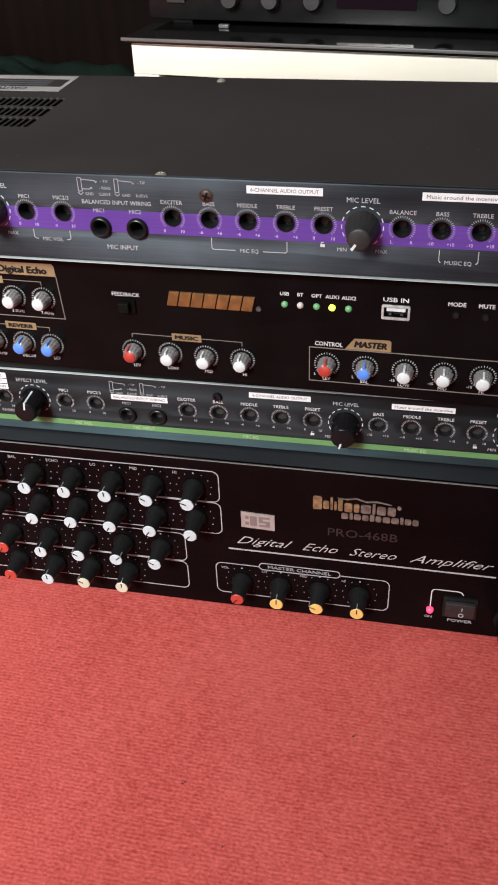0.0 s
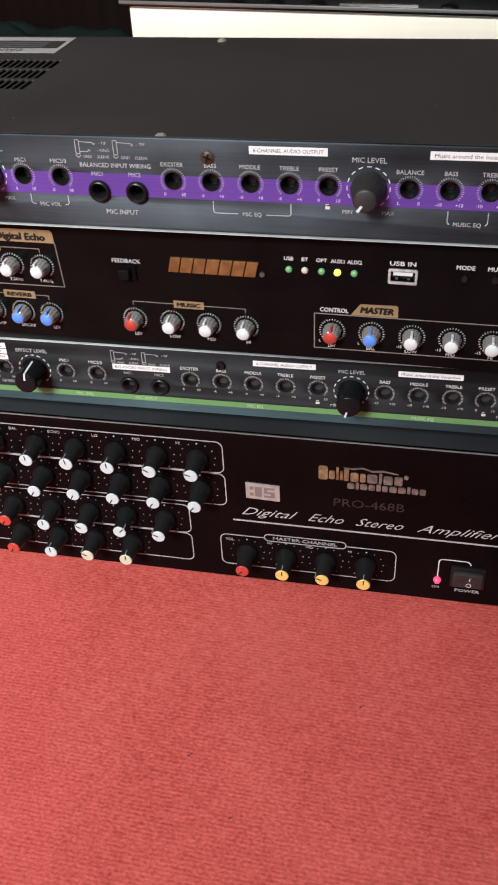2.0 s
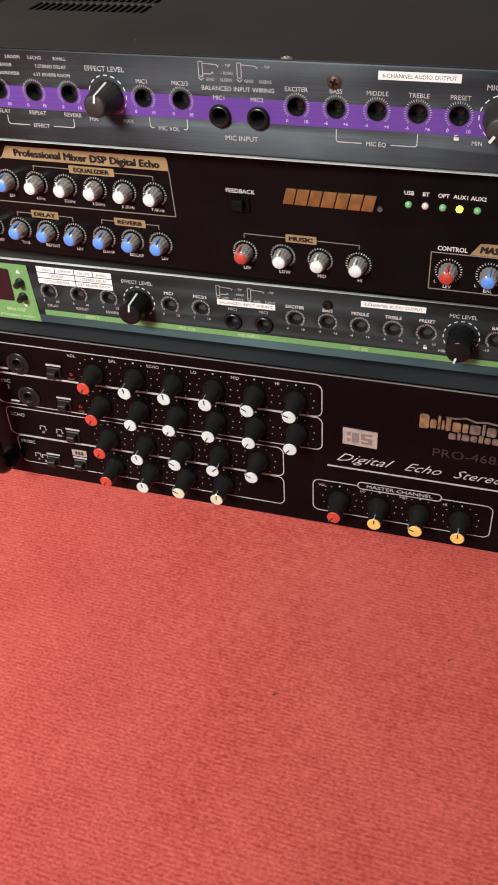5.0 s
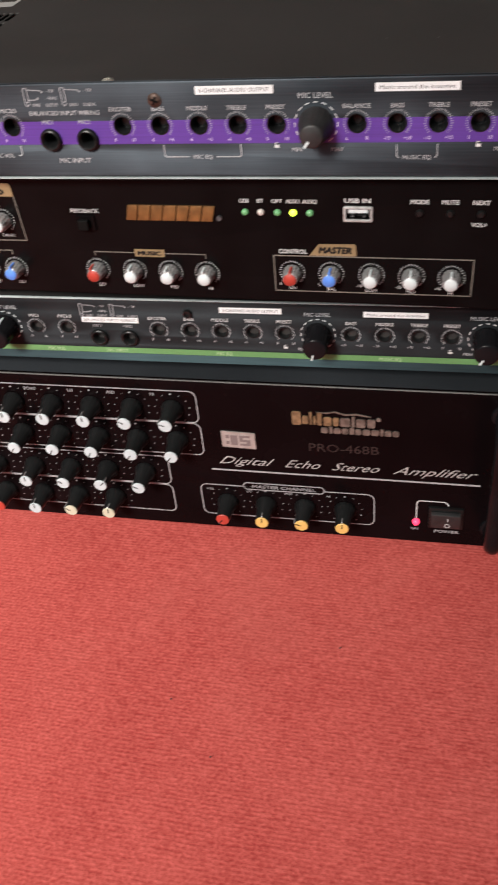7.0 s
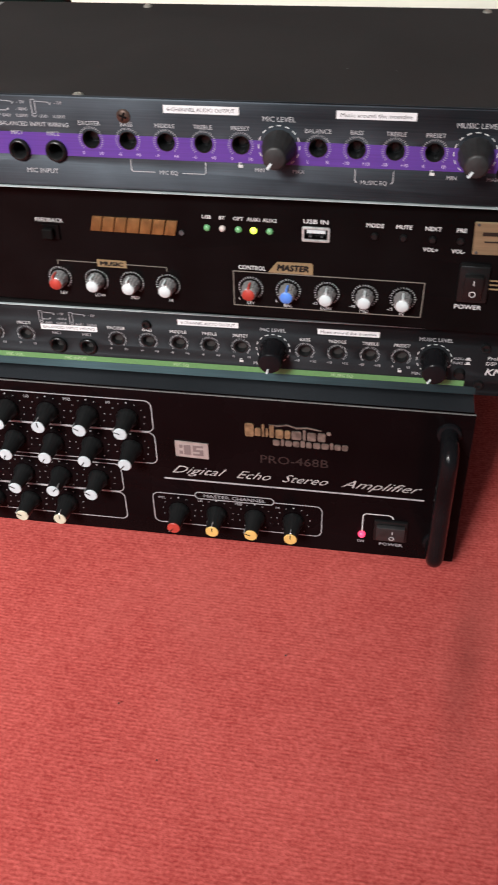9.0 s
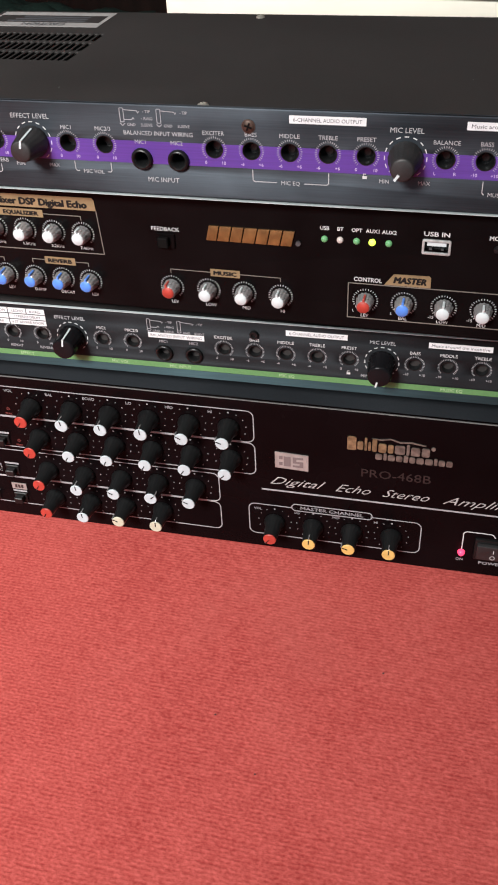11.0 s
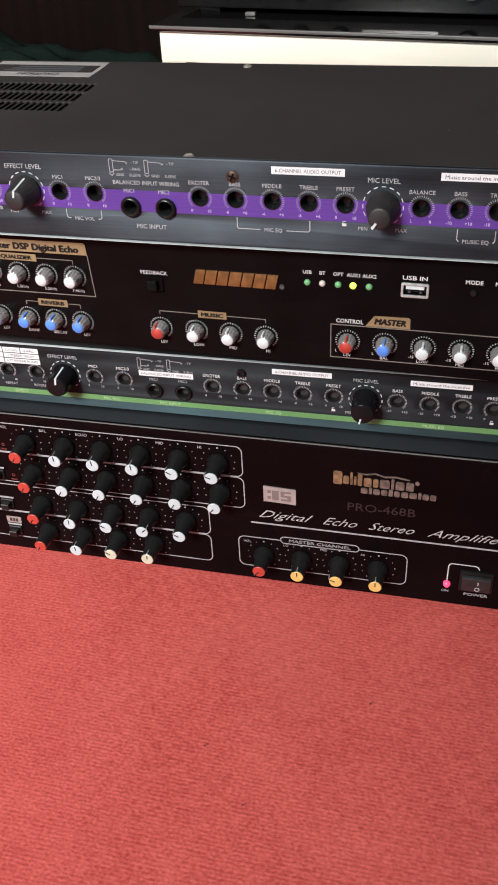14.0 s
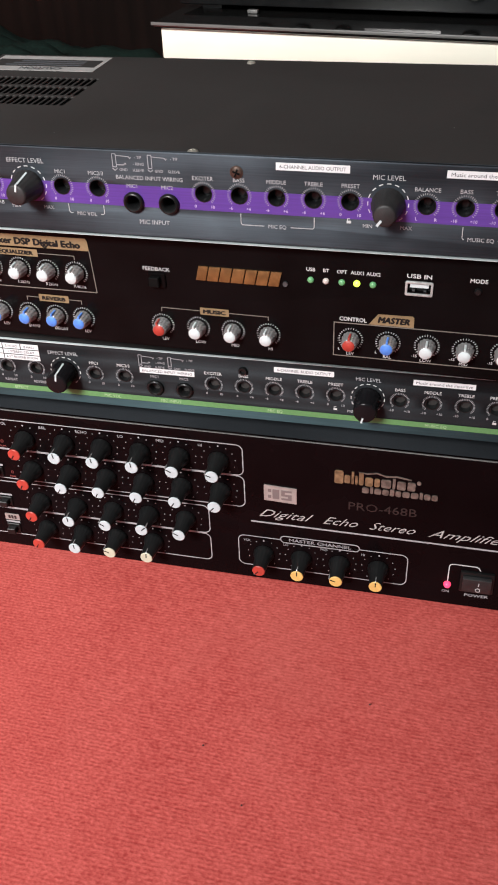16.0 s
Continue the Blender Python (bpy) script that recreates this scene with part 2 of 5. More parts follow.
CLOTH = material("dark_green_cloth", (0.0045, 0.0105, 0.0085), 0.9, 0.0, 0.1, grain=0.25, scale=300, bump=0.4, blotch=0.4, blotch_scale=9)
CABLE = material("grey_cable", (0.06, 0.065, 0.06), 0.5)
CABLEDARK = material("black_cable", (0.012, 0.013, 0.013), 0.45)
CABLEGREEN = material("grey_green_cable", (0.17, 0.205, 0.175), 0.45, blotch=0.35, blotch_scale=50)
SHADEGREY = material("grey_edge_and_highlight", (0.13, 0.13, 0.127), 0.4, blotch=0.2, blotch_scale=20)
WINDOWGLASS = material("clear_window_glass", (0.9, 0.95, 0.95), 0.02)
WINDOWGLASS.node_tree.nodes["Principled BSDF"].inputs["Transmission Weight"].default_value = 1.0
BAG = material("black_plastic_film", (0.005, 0.0065, 0.006), 0.45, 0.0, 0.2, blotch=0.3, blotch_scale=20)


# ---- building helpers ----
def mesh_of(bm, mat, smooth=35):
    me = bpy.data.meshes.new("mesh")
    bmesh.ops.recalc_face_normals(bm, faces=bm.faces)
    bm.to_mesh(me)
    bm.free()
    if smooth:
        me.shade_smooth()
        me.set_sharp_from_angle(angle=radians(smooth))
    me.materials.append(mat)
    return me


def put(name, me, parent=None, loc=(0, 0, 0), ry=0.0, label="", rz=0.0, rx=0.0):
    ob = new(name, me)
    ob.matrix_basis = pose(*loc, rx, ry, rz)
    if parent:
        ob.parent = parent
    if label:
        ob["label"] = label
    return ob


def part(name, bm, mat, parent, label="", loc=(0, 0, 0), smooth=35, ry=0.0):
    return put(name, mesh_of(bm, mat, smooth), parent, loc, ry, label)


def box(x0, x1, y0, y1, z0, z1, bevel=0.0, segments=2):
    bm = bmesh.new()
    bmesh.ops.create_cube(bm, size=1, matrix=Matrix.Translation(((x0 + x1) / 2, (y0 + y1) / 2, (z0 + z1) / 2)) @ Matrix.Diagonal((x1 - x0, y1 - y0, z1 - z0, 1)))
    if bevel:
        bmesh.ops.bevel(bm, geom=bm.edges[:], offset=bevel, segments=segments, affect="EDGES", profile=0.5)
    return bm


def merge(*many):
    out = bmesh.new()
    for bm in many:
        me = bpy.data.meshes.new("tmp")
        bm.to_mesh(me)
        bm.free()
        out.from_mesh(me)
        bpy.data.meshes.remove(me)
    return out


def moved(bm, x=0, y=0, z=0, rx=0, ry=0, rz=0):
    bmesh.ops.transform(bm, matrix=pose(x, y, z, rx, ry, rz), verts=bm.verts[:])
    return bm


def lathe(profile, n=28, flutes=0, amount=0.0, upto=99):
    """Turned about the y axis; profile of (radius, y) with y towards the viewer negative."""
    bm = bmesh.new()
    rings = []
    for k, (r, y) in enumerate(profile):
        if r <= 1e-7:
            rings.append([bm.verts.new((0, y, 0))])
            continue
        ring = []
        for i in range(n):
            a = 2 * math.pi * i / n
            q = r * (1 + amount * math.cos(flutes * a)) if flutes and k < upto else r
            ring.append(bm.verts.new((q * math.sin(a), y, q * math.cos(a))))
        rings.append(ring)
    for a, b in zip(rings, rings[1:]):
        if len(a) == 1 and len(b) == 1:
            continue
        for i in range(n):
            j = (i + 1) % n
            if len(a) == 1:
                bm.faces.new((a[0], b[i], b[j]))
            elif len(b) == 1:
                bm.faces.new((a[i], b[0], a[j]))
            else:
                bm.faces.new((a[i], b[i], b[j], a[j]))
    return bm


def circle(x, z, r, n=28):
    return [(x + r * math.cos(2 * math.pi * i / n), z + r * math.sin(2 * math.pi * i / n)) for i in range(n)]


def rounded(x0, x1, z0, z1, r, n=6):
    pts = []
    for cx, cz, a0 in ((x1 - r, z1 - r, 0), (x0 + r, z1 - r, 90), (x0 + r, z0 + r, 180), (x1 - r, z0 + r, 270)):
        for i in range(n + 1):
            a = radians(a0 + 90 * i / n)
            pts.append((cx + r * math.cos(a), cz + r * math.sin(a)))
    return pts


def sheet(outlines, y0, y1, mat, bevel=0.0):
    """A plate in the x-z plane between y0 (front) and y1, with true openings: the first outline, the others cut from it."""
    cu = bpy.data.curves.new("sheet", "CURVE")
    cu.dimensions, cu.fill_mode = "2D", "BOTH"
    cu.extrude = (y1 - y0) / 2 - bevel
    cu.bevel_depth, cu.bevel_resolution, cu.offset = bevel, 1, -bevel
    for pts in outlines:
        sp = cu.splines.new("POLY")
        sp.points.add(len(pts) - 1)
        for p, (x, z) in zip(sp.points, pts):
            p.co = (x, z, 0, 1)
        sp.use_cyclic_u = True
    ob = bpy.data.objects.new("sheet", cu)
    scene.collection.objects.link(ob)
    me = bpy.data.meshes.new_from_object(ob)
    bpy.data.objects.remove(ob)
    bpy.data.curves.remove(cu)
    me.transform(Matrix.Translation((0, (y0 + y1) / 2, 0)) @ Matrix.Rotation(radians(90), 4, "X"))
    bm = bmesh.new()
    bm.from_mesh(me)
    bmesh.ops.remove_doubles(bm, verts=bm.verts[:], dist=2e-6)
    bmesh.ops.recalc_face_normals(bm, faces=bm.faces)
    bm.to_mesh(me)
    bm.free()
    me.materials.clear()
    me.materials.append(mat)
    me.shade_smooth()
    me.set_sharp_from_angle(angle=radians(30))
    return me


def stroke(paths, width, y=-0.00012, depth=0.00012):
    """Printed lines: each path a list of (x, z), drawn as thin raised strips with mitred bends."""
    bm = bmesh.new()
    for path in paths:
        closed = path[0] == path[-1] and len(path) > 2
        pts = [Vector(p) for p in (path[:-1] if closed else path)]
        n = len(pts)
        rows = []
        for i, p in enumerate(pts):
            a = pts[i - 1] if (i or closed) else None
            b = pts[(i + 1) % n] if (i < n - 1 or closed) else None
            d1 = (p - a).normalized() if a is not None else (b - p).normalized()
            d2 = (b - p).normalized() if b is not None else d1
            t = (d1 + d2).normalized() if (d1 + d2).length > 1e-6 else d1
            nrm = Vector((-t.y, t.x)) * (width / 2 / max(0.5, t.dot(d1)))
            rows.append([bm.verts.new((q.x, yy, q.y)) for q in (p + nrm, p - nrm) for yy in (y - depth, y)])
        for i in range(n if closed else n - 1):
            r, s = rows[i], rows[(i + 1) % n]
            bm.faces.new((r[0], r[2], s[2], s[0]))
            bm.faces.new((r[1], s[1], s[3], r[3]))
            bm.faces.new((r[0], s[0], s[1], r[1]))
            bm.faces.new((r[2], r[3], s[3], s[2]))
        if not closed:
            for r in (rows[0], rows[-1]):
                bm.faces.new((r[0], r[1], r[3], r[2]))
    return bm


def patch(pts, y=-0.00012, depth=0.00012):
    """A printed or stuck-on flat shape with a little thickness."""
    bm = bmesh.new()
    front = [bm.verts.new((x, y - depth, z)) for x, z in pts]
    back = [bm.verts.new((x, y, z)) for x, z in pts]
    bm.faces.new(front)
    bm.faces.new(back[::-1])
    for i in range(len(pts)):
        j = (i + 1) % len(pts)
        bm.faces.new((front[i], back[i], back[j], front[j]))
    return bm


def rect(x0, x1, z0, z1):
    return [(x0, z0), (x1, z0), (x1, z1), (x0, z1)]


LETTERS = {}


def lettering(text, height, mat, width=None, shear=0.0, bold=0.0):
    key = (text, height, mat.name, width, shear, bold)
    if key in LETTERS:
        return LETTERS[key]
    cu = bpy.data.curves.new("lettering", "FONT")
    cu.body, cu.size, cu.shear, cu.resolution_u = text, height / 0.69, shear, 2
    cu.offset = min(bold, 0.0) * height
    cu.extrude = 0.00005
    ob = bpy.data.objects.new("lettering", cu)
    scene.collection.objects.link(ob)
    me = bpy.data.meshes.new_from_object(ob)
    bpy.data.objects.remove(ob)
    bpy.data.curves.remove(cu)
    if bold > 0:
        bm = bmesh.new()
        for k, (dx, dy) in enumerate(((0, 0), (1, 0), (-1, 0), (0, 1), (0, -1))):
            last = len(bm.verts)
            bm.from_mesh(me)
            bm.verts.ensure_lookup_table()
            for v in bm.verts[last:]:
                v.co += Vector((dx * bold * height * 1.5, dy * bold * height, 0.000004 * k))
        bm.to_mesh(me)
        bm.free()
    xs = [v.co.x for v in me.vertices]
    x0, x1 = min(xs), max(xs)
    k = width / (x1 - x0) if width else 1.0
    me.transform(Matrix.Rotation(radians(90), 4, "X") @ Matrix.Diagonal((k, 1, 1, 1)) @ Matrix.Translation((-(x0 + x1) / 2, -height / 2, 0.00018)))
    me.materials.clear()
    me.materials.append(mat)
    LETTERS[key] = me
    return me


def write(parent, text, u, z, height, mat=None, width=None, shear=0.0, bold=0.0, y=0.0, name="caption", ry=0.0):
    """u, z in millimetres on the panel, height of the capitals in millimetres."""
    me = lettering(text, height / 1000, mat or PRINT, width / 1000 if width else None, shear, bold)
    return put(name, me, parent, (u / 1000, y, z / 1000 - parent["base"]), ry)


def unit(name, y, yaw, base, label, category, group=""):
    ob = new(name)
    ob.matrix_basis = pose(0, y, base, 0, 0, yaw)
    ob["base"] = base
    ob.empty_display_size = 0.05
    return tagged(ob, label, category, group)


def on(parent, name, bm, mat, label="", smooth=35):
    """A part built in panel millimetres heights: shifted to the base of its unit."""
    return part(name, bm, mat, parent, label, (0, 0, -parent["base"]), smooth)


def mm(pts):
    return [(x / 1000, z / 1000) for x, z in pts]


def at(parent, u, z, y=0.0):
    return (u / 1000, y / 1000, z / 1000 - parent["base"])


def ticks(count, r0, r1, a0, a1, width, y=-0.00012):
    """Radial marks round a control, angles clockwise from the top in degrees."""
    paths = []
    for i in range(count):
        a = radians(a0 + (a1 - a0) * i / (count - 1))
        paths.append([(r0 * math.sin(a), r0 * math.cos(a)), (r1 * math.sin(a), r1 * math.cos(a))])
    return stroke(paths, width, y)


def dashes(count, r, a0, a1, span, width):
    paths = []
    for i in range(count):
        c = a0 + (a1 - a0) * i / (count - 1)
        paths.append([(r * math.sin(radians(c + d * span / 2)), r * math.cos(radians(c + d * span / 2))) for d in (-1, 0, 1)])
    return stroke(paths, width)


def tube(points, radius, n=10, closed_ends=True):
    """A round bar along points."""
    cu = bpy.data.curves.new("tube", "CURVE")
    cu.dimensions, cu.bevel_depth, cu.bevel_resolution, cu.use_fill_caps = "3D", radius, max(1, n // 4), closed_ends
    sp = cu.splines.new("POLY")
    sp.points.add(len(points) - 1)
    for p, q in zip(sp.points, points):
        p.co = (*q, 1)
    ob = bpy.data.objects.new("tube", cu)
    scene.collection.objects.link(ob)
    me = bpy.data.meshes.new_from_object(ob)
    bpy.data.objects.remove(ob)
    bpy.data.curves.remove(cu)
    bm = bmesh.new()
    bm.from_mesh(me)
    bpy.data.meshes.remove(me)
    bmesh.ops.remove_doubles(bm, verts=bm.verts[:], dist=1e-6)
    return bm


def bend(points, steps=8):
    """A smooth line through points (Catmull-Rom)."""
    p = [Vector(q) for q in points]
    p = [2 * p[0] - p[1]] + p + [2 * p[-1] - p[-2]]
    out = []
    for i in range(1, len(p) - 2):
        for s in range(steps):
            t = s / steps
            out.append(0.5 * (2 * p[i] + (p[i + 1] - p[i - 1]) * t + (2 * p[i - 1] - 5 * p[i] + 4 * p[i + 1] - p[i + 2]) * t * t + (3 * p[i] - p[i - 1] - 3 * p[i + 1] + p[i + 2]) * t ** 3))
    return out + [p[-2]]


# ---- the room ----
def room():
    bm = bmesh.new()
    nx, ny = 90, 110
    grid = [[bm.verts.new((-1.8 + 3.8 * i / nx, -2.8 + 4.4 * j / ny, 0)) for i in range(nx + 1)] for j in range(ny + 1)]
    for j in range(ny):
        for i in range(nx):
            bm.faces.new((grid[j][i], grid[j][i + 1], grid[j + 1][i + 1], grid[j + 1][i]))
    for v in bm.verts:
        v.co.z = 0.0016 * noise.noise(Vector((v.co.x * 7, v.co.y * 5, 0.3))) - 0.0005
    tagged(part("floor", bm, CARPET, None), "red ribbed loop-pile carpet, slightly worn and wavy", "floor", kind="structure")
    for name, b in (("wall_north", box(-1.9, 2.1, 1.6, 1.7, -0.02, 2.5)), ("wall_south", merge(box(-1.9, -0.9, -2.9, -2.8, -0.02, 2.5), box(0.3, 2.1, -2.9, -2.8, -0.02, 2.5), box(-0.9, 0.3, -2.9, -2.8, -0.02, 0.9), box(-0.9, 0.3, -2.9, -2.8, 2.1, 2.5))),
                    ("wall_west", box(-1.9, -1.8, -2.8, 1.6, -0.02, 2.5)), ("wall_east", box(2.0, 2.1, -2.8, 1.6, -0.02, 2.5))):
        tagged(part(name, b, WALL, None), "plain painted room wall", "wall", kind="structure")
    # unseen window, added only to house the fill lamp
    w = new("added_window_1")
    w.matrix_basis = pose(-0.9, 0, 0)
    tagged(w, "plain white framed window, unseen, added to hold a fill light", "window", kind="structure")
    part("window_frame", merge(box(0.0, 0.05, -2.88, -2.82, 0.9, 2.1), box(1.15, 1.2, -2.88, -2.82, 0.9, 2.1), box(0.05, 1.15, -2.88, -2.82, 0.9, 0.95), box(0.05, 1.15, -2.88, -2.82, 2.05, 2.1), box(0.58, 0.62, -2.88, -2.82, 0.95, 2.05)), CEIL, w)
    for x in (0.05, 0.62):
        part("pane", box(x, x + 0.53, -2.853, -2.847, 0.95, 2.05), WINDOWGLASS, w).visible_shadow = False
    tagged(part("ceiling", box(-1.9, 2.1, -2.9, 1.7, 2.5, 2.6), CEIL, None), "plain white painted ceiling", "ceiling", kind="structure")


room()

# ---- shared small meshes ----
HOLE = {r: mesh_of(lathe([(r, -0.0001), (r + 0.0002, -0.0003), (r - 0.0002, -0.0003), (r - 0.0006, 0.0015), (r - 0.0010, 0.0075), (0.0022, 0.0075), (0.0022, 0.0060), (0.0018, 0.0056), (0.0, 0.0056)], 28), WELL, 40) for r in (0.0044, 0.0039)}
JACK = mesh_of(lathe([(0.0055, 0.0), (0.0056, -0.0010), (0.0052, -0.0020), (0.0044, -0.0023), (0.0036, -0.0016), (0.0031, -0.0004), (0.0029, 0.012), (0.0, 0.012)], 32), BLACKPLASTIC, 50)
SMALLJACK = mesh_of(lathe([(0.0054, 0.0), (0.0056, -0.0008), (0.0050, -0.0018), (0.0042, -0.0020), (0.0034, -0.0012), (0.0031, 0.0), (0.0030, 0.012), (0.0, 0.012)], 32), BLACKPLASTIC, 50)
SCREWHEAD = lathe([(0.0029, 0.0), (0.0030, -0.0006), (0.0025, -0.0013), (0.0015, -0.0017), (0.0, -0.0018)], 20)
SCREW = mesh_of(merge(SCREWHEAD, box(-0.0014, 0.0014, -0.0019, -0.0014, -0.0003, 0.0003), box(-0.0003, 0.0003, -0.0019, -0.0014, -0.0014, 0.0014)), STEEL, 40)
FLATSCREW = mesh_of(merge(lathe([(0.0028, 0.0), (0.0028, -0.0006), (0.0022, -0.0010), (0.0, -0.0011)], 20), box(-0.0018, 0.0018, -0.0013, -0.0009, -0.0003, 0.0003), box(-0.0003, 0.0003, -0.0013, -0.0009, -0.0018, 0.0018)), RUSTY, 40)
ALLEN = mesh_of(lathe([(0.0029, 0.0), (0.0031, -0.0016), (0.0028, -0.0026), (0.0019, -0.0027), (0.0015, -0.0010), (0.0, -0.0010)], 20), DULLSTEEL, 40)
DARKALLEN = mesh_of(lathe([(0.0026, 0.0), (0.0028, -0.0016), (0.0024, -0.0024), (0.0016, -0.0024), (0.0012, -0.0010), (0.0, -0.0010)], 18), BLACKPLASTIC, 40)
DOME = mesh_of(lathe([(0.0018, 0.0), (0.0018, -0.0006), (0.0013, -0.0014), (0.0, -0.0017)], 16), LEDGREEN, 60)
BIGKNOB = mesh_of(lathe([(0.0082, -0.0006), (0.0082, -0.0030), (0.0076, -0.0040), (0.0058, -0.0152), (0.0053, -0.0164), (0.0046, -0.0168), (0.0, -0.0164)], 54, 18, 0.018, 4), RUBBER, 40)
LOWKNOB = mesh_of(lathe([(0.0080, -0.0006), (0.0080, -0.0030), (0.0075, -0.0040), (0.0070, -0.0152), (0.0065, -0.0164), (0.0057, -0.0168), (0.0, -0.0164)], 54, 18, 0.018, 4), HANDLE, 40)
def pointer(front, back):
    """A white line along the side of a knob and over its face."""
    bm = box(-0.0005, 0.0005, -0.0160, -0.0038, -0.0006, 0.0004)
    for v in bm.verts:
        v.co.z += back + (front - back) * (-v.co.y - 0.0038) / 0.0122
    return mesh_of(merge(bm, box(-0.0005, 0.0005, -0.0171, -0.0158, front * 0.35, front + 0.0004)), CAPWHITE, 0)


BIGPOINTER = pointer(0.0056, 0.0076)
LOWPOINTER = pointer(0.0069, 0.0075)
SHORTPOINTER = mesh_of(merge(box(-0.0006, 0.0006, -0.0172, -0.0150, 0.0026, 0.0060)), CAPWHITE, 0)
LOWSHORT = mesh_of(merge(box(-0.0005, 0.0005, -0.0172, -0.0155, 0.0036, 0.0070)), CAPWHITE, 0)
GREYBODY = mesh_of(lathe([(0.0049, -0.0006), (0.0049, -0.0014), (0.0047, -0.0020), (0.0040, -0.0074), (0.0034, -0.0082), (0.0, -0.0082)], 56, 14, 0.045, 4), GREYKNOB, 50)
GREYLINE = {}
GREYCAP = {}
for key, mat in (("white", CAPWHITE), ("blue", CAPBLUE), ("red", CAPRED)):
    GREYCAP[key] = mesh_of(lathe([(0.0034, -0.0080), (0.0034, -0.0084), (0.0031, -0.0087), (0.0, -0.0089)], 32), mat, 50)
    GREYLINE[key] = mesh_of(box(-0.0006, 0.0006, -0.0086, -0.0028, 0.0030, 0.0050, 0.0002, 1), mat, 0)
CONE = mesh_of(lathe([(0.0072, -0.0006), (0.0072, -0.0022), (0.0066, -0.0036), (0.0054, -0.0066), (0.0045, -0.0180), (0.0042, -0.0184)], 48, 16, 0.025, 4), BLACKPLASTIC, 45)
DISC = {key: mesh_of(lathe([(0.0044, -0.0179), (0.0044, -0.0187), (0.0041, -0.0190), (0.0, -0.0190)], 32), mat, 40)
        for key, mat in (("white", DISCWHITE), ("cream", CAPCREAM), ("red", CAPRED), ("yellow", CAPYELLOW))}
NEEDLE = mesh_of(box(-0.00035, 0.00035, -0.0192, -0.0189, 0.0004, 0.0041), BLACKINK, 0)
FIN = mesh_of(box(-0.0004, 0.0004, -0.0186, -0.0140, 0.0038, 0.0053, 0.0002, 1), GREYKNOB, 0)
TICK31 = {"t": mesh_of(ticks(27, 0.0054, 0.0064, -135, 135, 0.00024), PRINT, 0), "k": mesh_of(ticks(27, 0.0048, 0.0059, -135, 135, 0.00024), PRINT, 0)}
TICKJ = mesh_of(ticks(23, 0.0060, 0.0070, -140, 140, 0.00026), WHITE, 0)
RING = mesh_of(dashes(13, 0.0100, -138, 138, 12, 0.00046), WHITE, 0)


def dot_scale():
    bms = []
    for i in range(11):
        a = radians(-140 + 28 * i)
        bms.append(patch([(0.0115 * math.sin(a) + x, 0.0115 * math.cos(a) + z) for x, z in circle(0, 0, 0.00062 if i == 5 else 0.00036, 8)]))
    return merge(*bms)


DOTS = mesh_of(dot_scale(), DIMWHITE, 0)
FOOT = mesh_of(moved(lathe([(0.0, 0.0), (0.011, 0.0), (0.012, -0.001), (0.010, -0.0135), (0.009, -0.014), (0.0, -0.014)], 24), rx=90), RUBBER, 40)


def big_knob(parent, u, z, angle, long=True, low=False):
    k = put("level_knob", LOWKNOB if low else BIGKNOB, parent, at(parent, u, z), angle, "black ribbed level knob with a white pointer")
    put("pointer", ((SHORTPOINTER, LOWSHORT), (BIGPOINTER, LOWPOINTER))[long][low], k, label="white pointer line")
    put("dial_scale", RING, parent, at(parent, u, z))


def grey_knob(parent, u, z, colour, angle=0):
    k = put("control_knob", GREYBODY, parent, at(parent, u, z), angle, f"grey fluted knob with a {colour} cap")
    put("cap", GREYCAP[colour], k, label=f"{colour} plastic cap")
    put("pointer", GREYLINE[colour], k)
    put("dial_scale", TICKJ, parent, at(parent, u, z))


def cone_knob(parent, u, z, colour, angle=0):
    k = put("control_knob", CONE, parent, at(parent, u, z), angle, f"black tapered knob with a {colour} disc")
    put("cap", DISC[colour], k, label=f"{colour} disc with a black pointer line")
    put("pointer", NEEDLE, k)
    put("ridge", FIN, k, label="pale pointer ridge")
    put("dial_scale", DOTS, parent, at(parent, u, z))


def screws_and_feet(parent, xs, ys, z):
    for x in xs:
        for y in ys:
            put("foot", FOOT, parent, (x, y, z - parent["base"]))


def bars(parent, name, u0, u1, z0, z1, mat, widths, slant=0.0, gap=0.12, label=""):
    """Writing or a logo as plain slanted blocks of its size and colour, each block an own mesh."""
    total = sum(widths)
    x = u0
    for w in widths:
        wide = (u1 - u0) * w / total
        on(parent, name, patch(mm([(x, z0), (x + wide * (1 - gap), z0), (x + wide * (1 - gap) + slant, z1), (x + slant, z1)]), depth=0.00035), mat, label, 0)
        x += wide


